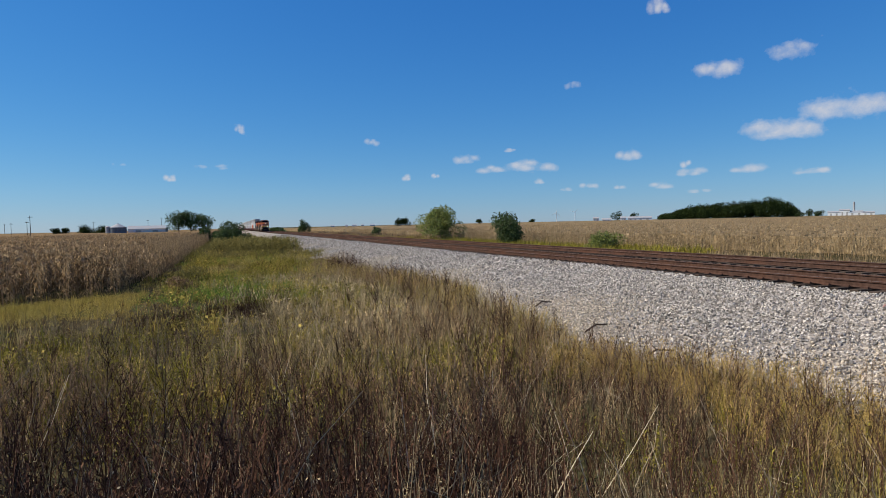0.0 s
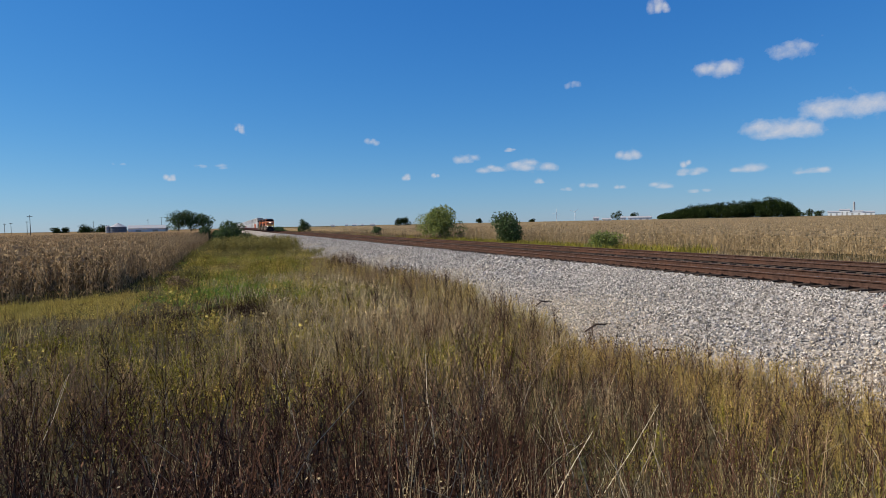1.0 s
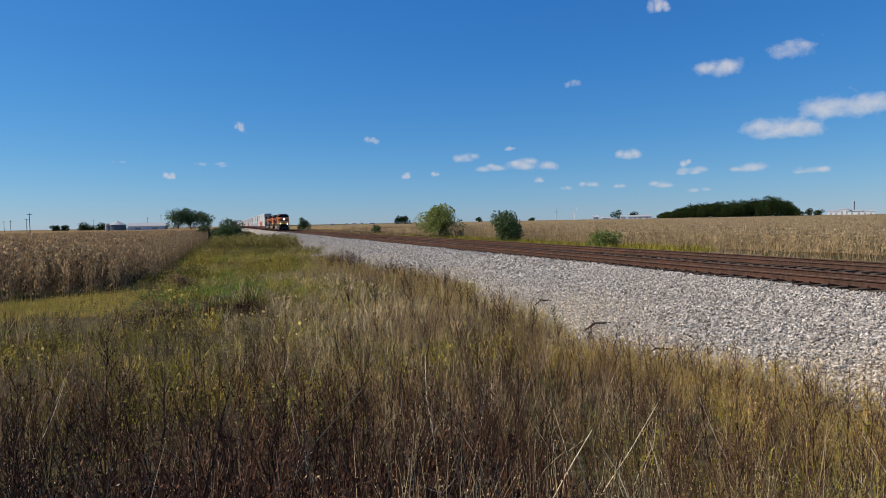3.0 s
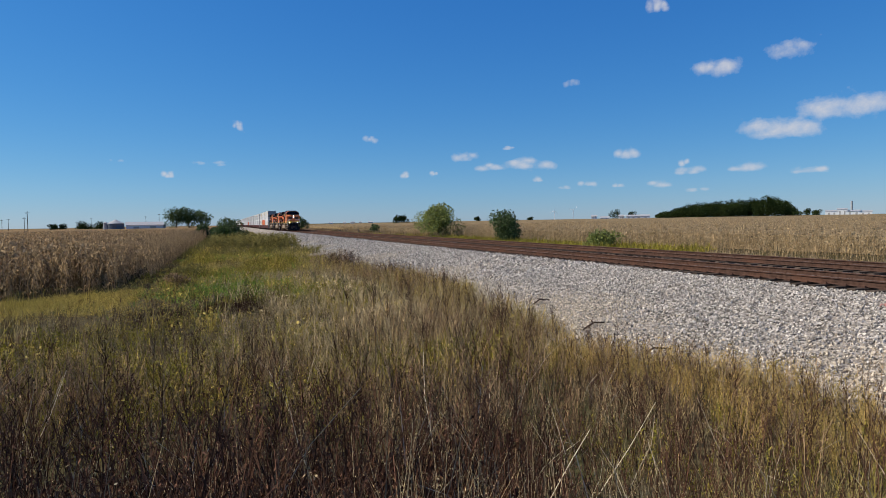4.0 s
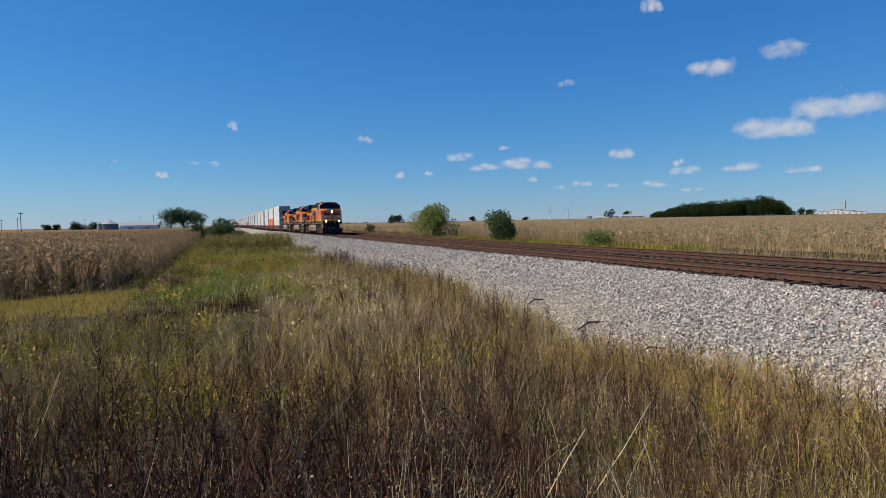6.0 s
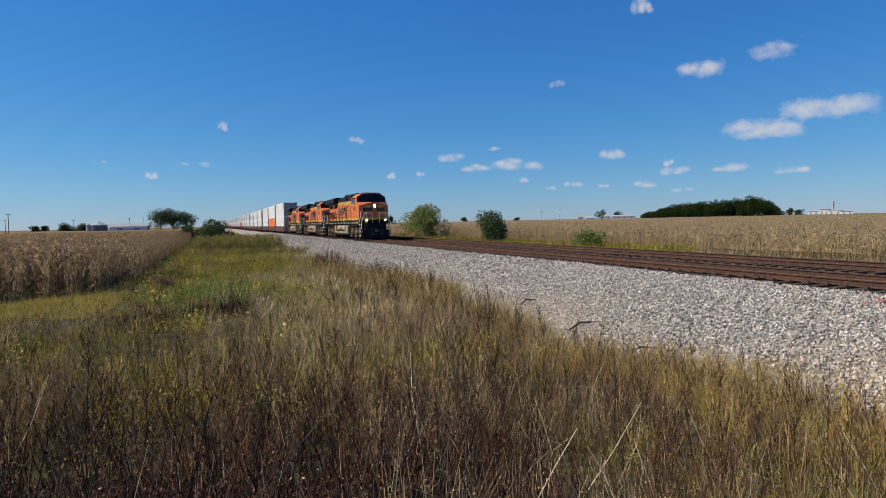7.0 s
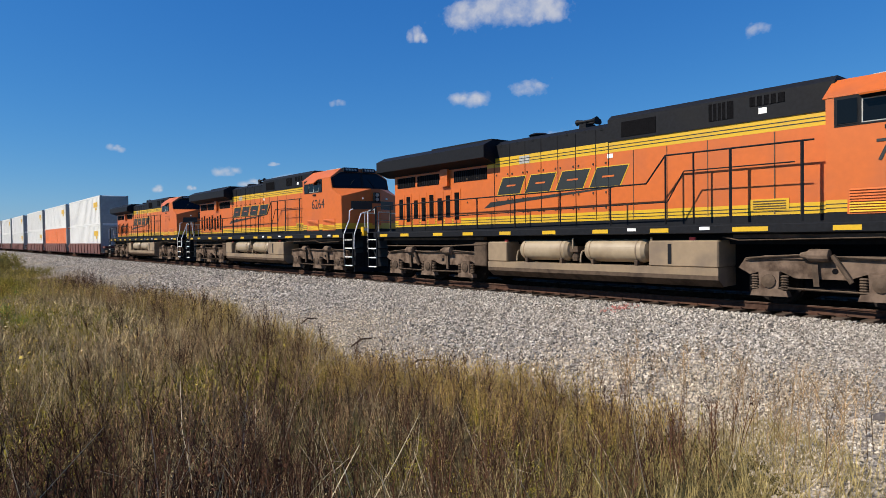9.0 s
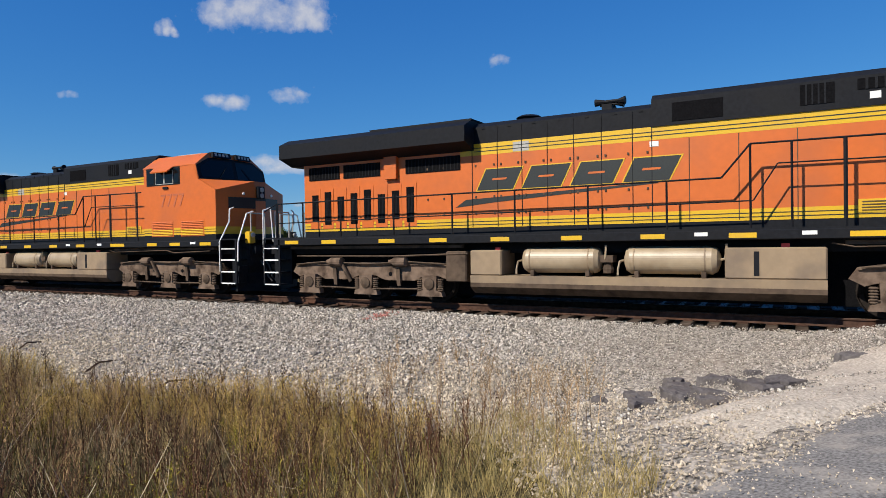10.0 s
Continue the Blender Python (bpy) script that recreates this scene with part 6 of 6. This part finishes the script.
for k, (x, y, s) in enumerate(((8.5, 1.35, 0.34), (8.2, 0.95, 0.26), (8.7, 0.45, 0.36), (8.95, 0.2, 0.30), (9.4, 1.5, 0.22), (9.5, 1.0, 0.28), (9.6, -1.4, 0.4), (7.9, 1.7, 0.24), (9.1, 2.0, 0.2), (8.0, 1.3, 0.14), (9.9, 0.6, 0.12), (10.2, 1.7, 0.16), (7.7, 0.9, 0.16), (8.6, 2.4, 0.12), (10.6, -0.6, 0.22))):
    v, f = [], []
    n = 14
    wob = [r.uniform(0.55, 1.35) for _ in range(n)]
    for ring, (rad, z) in enumerate(((1.0, -0.06), (0.93, 0.045), (0.66, 0.052))):
        v += [(math.cos(i * 6.283 / n) * s * rad * wob[i], math.sin(i * 6.283 / n) * s * 0.7 * rad * wob[i] * r.uniform(0.9, 1.1), z * r.uniform(0.6, 1.4)) for i in range(n)]
    for ring in range(2):
        f += [(ring * n + i, ring * n + (i + 1) % n, ring * n + n + (i + 1) % n, ring * n + n + i) for i in range(n)]
    f.append(tuple(range(2 * n, 3 * n)))
    o = new("mud_clod", Mesh().add(v, f).data("mud_clod", M_MUD))
    o.location, o.rotation_euler = (x, y, float(height(x, y)) + 0.05), (0, 0, r.uniform(0, 6))
    tagged(o, "broken flat slab of dried grey mud in gravel", "debris", "broken mud slabs")

# stones sprayed red beside the ties
q = np.random.default_rng(41)
P = np.stack([13.3 + q.normal(0, 0.35, 60), 9.3 + q.normal(0, 0.16, 60), np.zeros(60)], -1)
P[:, 2] = height(P[:, 0], P[:, 1]) + 0.055
v, f = scatter(stone_templates(8, q), P, q.uniform(0.025, 0.045, 60), q.random(60) * 6.28, 0.0, q)
tagged(arrays("painted_stones", v, f, M_PAINTED), "ballast stones sprayed with a red survey mark", "ballast", kind="stuff")

# driftwood sticks on the ballast
for k, (x, y, l, a) in enumerate(((7.6, 12.5, 1.1, 0.5), (8.4, 16.5, 0.9, 0.6), (7.2, 9.8, 0.8, 0.3))):
    o = new("dead_branch", Mesh().line([(0, 0, 0), (l * 0.5, 0.05, 0.08), (l, -0.05, 0.02)], 0.02).line([(l * 0.5, 0.05, 0.08), (l * 0.7, 0.25, 0.1)], 0.012).data("dead_branch", M_BARK))
    o.location, o.rotation_euler = (x, y, float(height(x, y)) + 0.09), (0, 0, a)
    tagged(o, "dead branch lying on pale ballast", "branch")


# clouds: bearing, height and size in degrees, and thickness
CLOUDS = ((42.2, 11.9, 3.4, 1.4, 1), (46.5, 7.0, 5.8, 1.6, 1), (51.1, 8.2, 6.1, 1.7, 1), (47.4, 12.8, 3.9, 1.5, 0.5), (37.9, 17.2, 1.2, 1.0, 0.7), (30.4, 11.7, 1.7, 0.9, 0.35),
          (26.8, 5.1, 4.5, 1.2, 0.95), (23.4, 4.8, 3.0, 0.7, 0.8), (24.9, 6.4, 1.4, 0.4, 0.8), (20.9, 5.7, 2.3, 0.8, 0.8), (35.0, 5.6, 2.2, 1.0, 0.9), (39.7, 4.6, 1.0, 0.7, 0.8))
CLOUDS += ((40.1, 3.9, 2.4, 0.6, 0.6), (44.4, 4.0, 3.2, 0.7, 0.8), (49.0, 3.5, 3.3, 0.5, 0.4), (15.5, 4.3, 1.4, 0.7, 0.8), (18.2, 4.3, 0.8, 0.4, 0.7), (12.7, 7.4, 1.5, 0.7, 0.4),
           (1.3, 8.4, 1.0, 0.8, 0.6), (-4.3, 4.3, 1.0, 0.6, 0.9), (27.4, 3.6, 1.3, 0.5, 0.6), (31.7, 3.1, 1.5, 0.5, 0.6), (37.6, 2.9, 2.2, 0.6, 0.7), (34.3, 2.9, 1.0, 0.4, 0.5))
CLOUDS += ((29.7, 2.8, 1.3, 0.4, 0.4), (40.8, 2.3, 1.9, 0.4, 0.5), (-0.9, 5.2, 2.8, 0.5, 0.25), (-8.0, 5.3, 1.1, 0.3, 0.25), (41.9, 19.2, 5.4, 2.7, 0.9), (47.0, 19.8, 6.9, 3.5, 0.8),
           (49.4, 19.2, 2.8, 2.3, 0.7), (37.3, 17.6, 1.3, 1.6, 0.6), (66.1, 15.7, 1.9, 1.0, 0.4), (60.4, 4.2, 3.7, 0.8, 0.9), (63.4, 3.4, 1.5, 0.4, 0.5), (49.3, 3.6, 1.9, 0.5, 0.4))
M_CLOUD = bpy.data.materials.new("cloud_vapour")
M_CLOUD.use_nodes = True
cn, cl = M_CLOUD.node_tree.nodes, M_CLOUD.node_tree.links
cn.remove(cn["Principled BSDF"])
thick, fog, clear_, em, mixs = cn.new("ShaderNodeAttribute"), cn.new("ShaderNodeTexNoise"), cn.new("ShaderNodeBsdfTransparent"), cn.new("ShaderNodeEmission"), cn.new("ShaderNodeMixShader")
thick.attribute_name = "thickness"
geo = cn.new("ShaderNodeNewGeometry")
fog.inputs["Scale"].default_value, fog.inputs["Detail"].default_value, fog.inputs["Roughness"].default_value = 0.014, 6, 0.6
cl.new(geo.outputs["Position"], fog.inputs["Vector"])
e1, e2 = cn.new("ShaderNodeMath"), cn.new("ShaderNodeMapRange")
e1.operation = "MULTIPLY_ADD"
e1.inputs[1].default_value = 1.2
cl.new(fog.outputs["Fac"], e1.inputs[0])
e1.inputs[2].default_value = -0.68
e3 = cn.new("ShaderNodeMath")
e3.operation = "ADD"
cl.new(e1.outputs[0], e3.inputs[0]), cl.new(thick.outputs["Fac"], e3.inputs[1])
e2.inputs["From Min"].default_value, e2.inputs["From Max"].default_value, e2.inputs["To Max"].default_value = 0.10, 1.05, 0.85
cl.new(e3.outputs[0], e2.inputs["Value"])
em.inputs["Color"].default_value, em.inputs["Strength"].default_value = (0.80, 0.81, 0.87, 1), 0.77
cl.new(e2.outputs[0], mixs.inputs[0]), cl.new(clear_.outputs[0], mixs.inputs[1]), cl.new(em.outputs[0], mixs.inputs[2])
cl.new(mixs.outputs[0], cn["Material Output"].inputs["Surface"])


def cloud(deg, up, w, h, dense, seed):
    q = np.random.default_rng(seed)
    D = 4300.0
    n, m = 26, 14
    U, V = np.meshgrid(np.linspace(-1, 1, n), np.linspace(-1, 1, m))
    T = np.zeros_like(U)
    for _ in range(5):
        cx, cy, k = q.uniform(-0.5, 0.5), q.uniform(-0.45, 0.1), q.uniform(0.25, 0.5)
        T = np.maximum(T, np.exp(-(((U - cx) / k) ** 2 + ((V - cy) / (k * 1.3)) ** 2) * 1.2))
    T = T * np.clip((1 - np.maximum(np.abs(U), np.abs(V)) ** 3) * 1.6, 0, 1) * np.clip((V + 1) * 2.2, 0, 1)
    W, H = D * math.tan(radians(w)) * 0.66, D * math.tan(radians(h)) * 0.8
    v = np.stack([U * W, -T * W * 0.25, V * H], -1).reshape(-1, 3)
    i = (np.arange(m - 1)[:, None] * n + np.arange(n - 1)[None]).ravel()
    o = arrays("cloud", v, np.stack([i, i + 1, i + n + 1, i + n], -1), M_CLOUD, True)
    att = o.data.attributes.new("thickness", "FLOAT", "POINT")
    att.data.foreach_set("value", (T.ravel() * (0.35 + 0.65 * dense)).astype(np.float32))
    x, y = bearing(deg, D * math.cos(radians(up)))
    o.matrix_basis = Matrix.Translation((x, y, EYE + D * math.sin(radians(up)))) @ Euler((0, 0, radians(-deg))).to_matrix().to_4x4()
    return tagged(o, "small white cumulus cloud in a blue sky" if dense > 0.5 else "thin wispy scrap of cloud", "cloud", "clouds")


for k, c in enumerate(CLOUDS):
    cloud(*c, 100 + k)


# ---- what moves ----
# seconds, and where the first nose is along the track
RUN = ((0.0, 275.6), (2.5, 199.7), (5.5, 108.6), (7.0, 62.6), (8.0, 31.7), (8.5, 16.3), (9.0, 1.45), (9.5, -13.55), (10.0, -28.5))


def motions():
    for ob, d in train:
        walk(ob, [(t, pose(NEAR, y + d, ob.location.z)) for t, y in RUN])


motions()
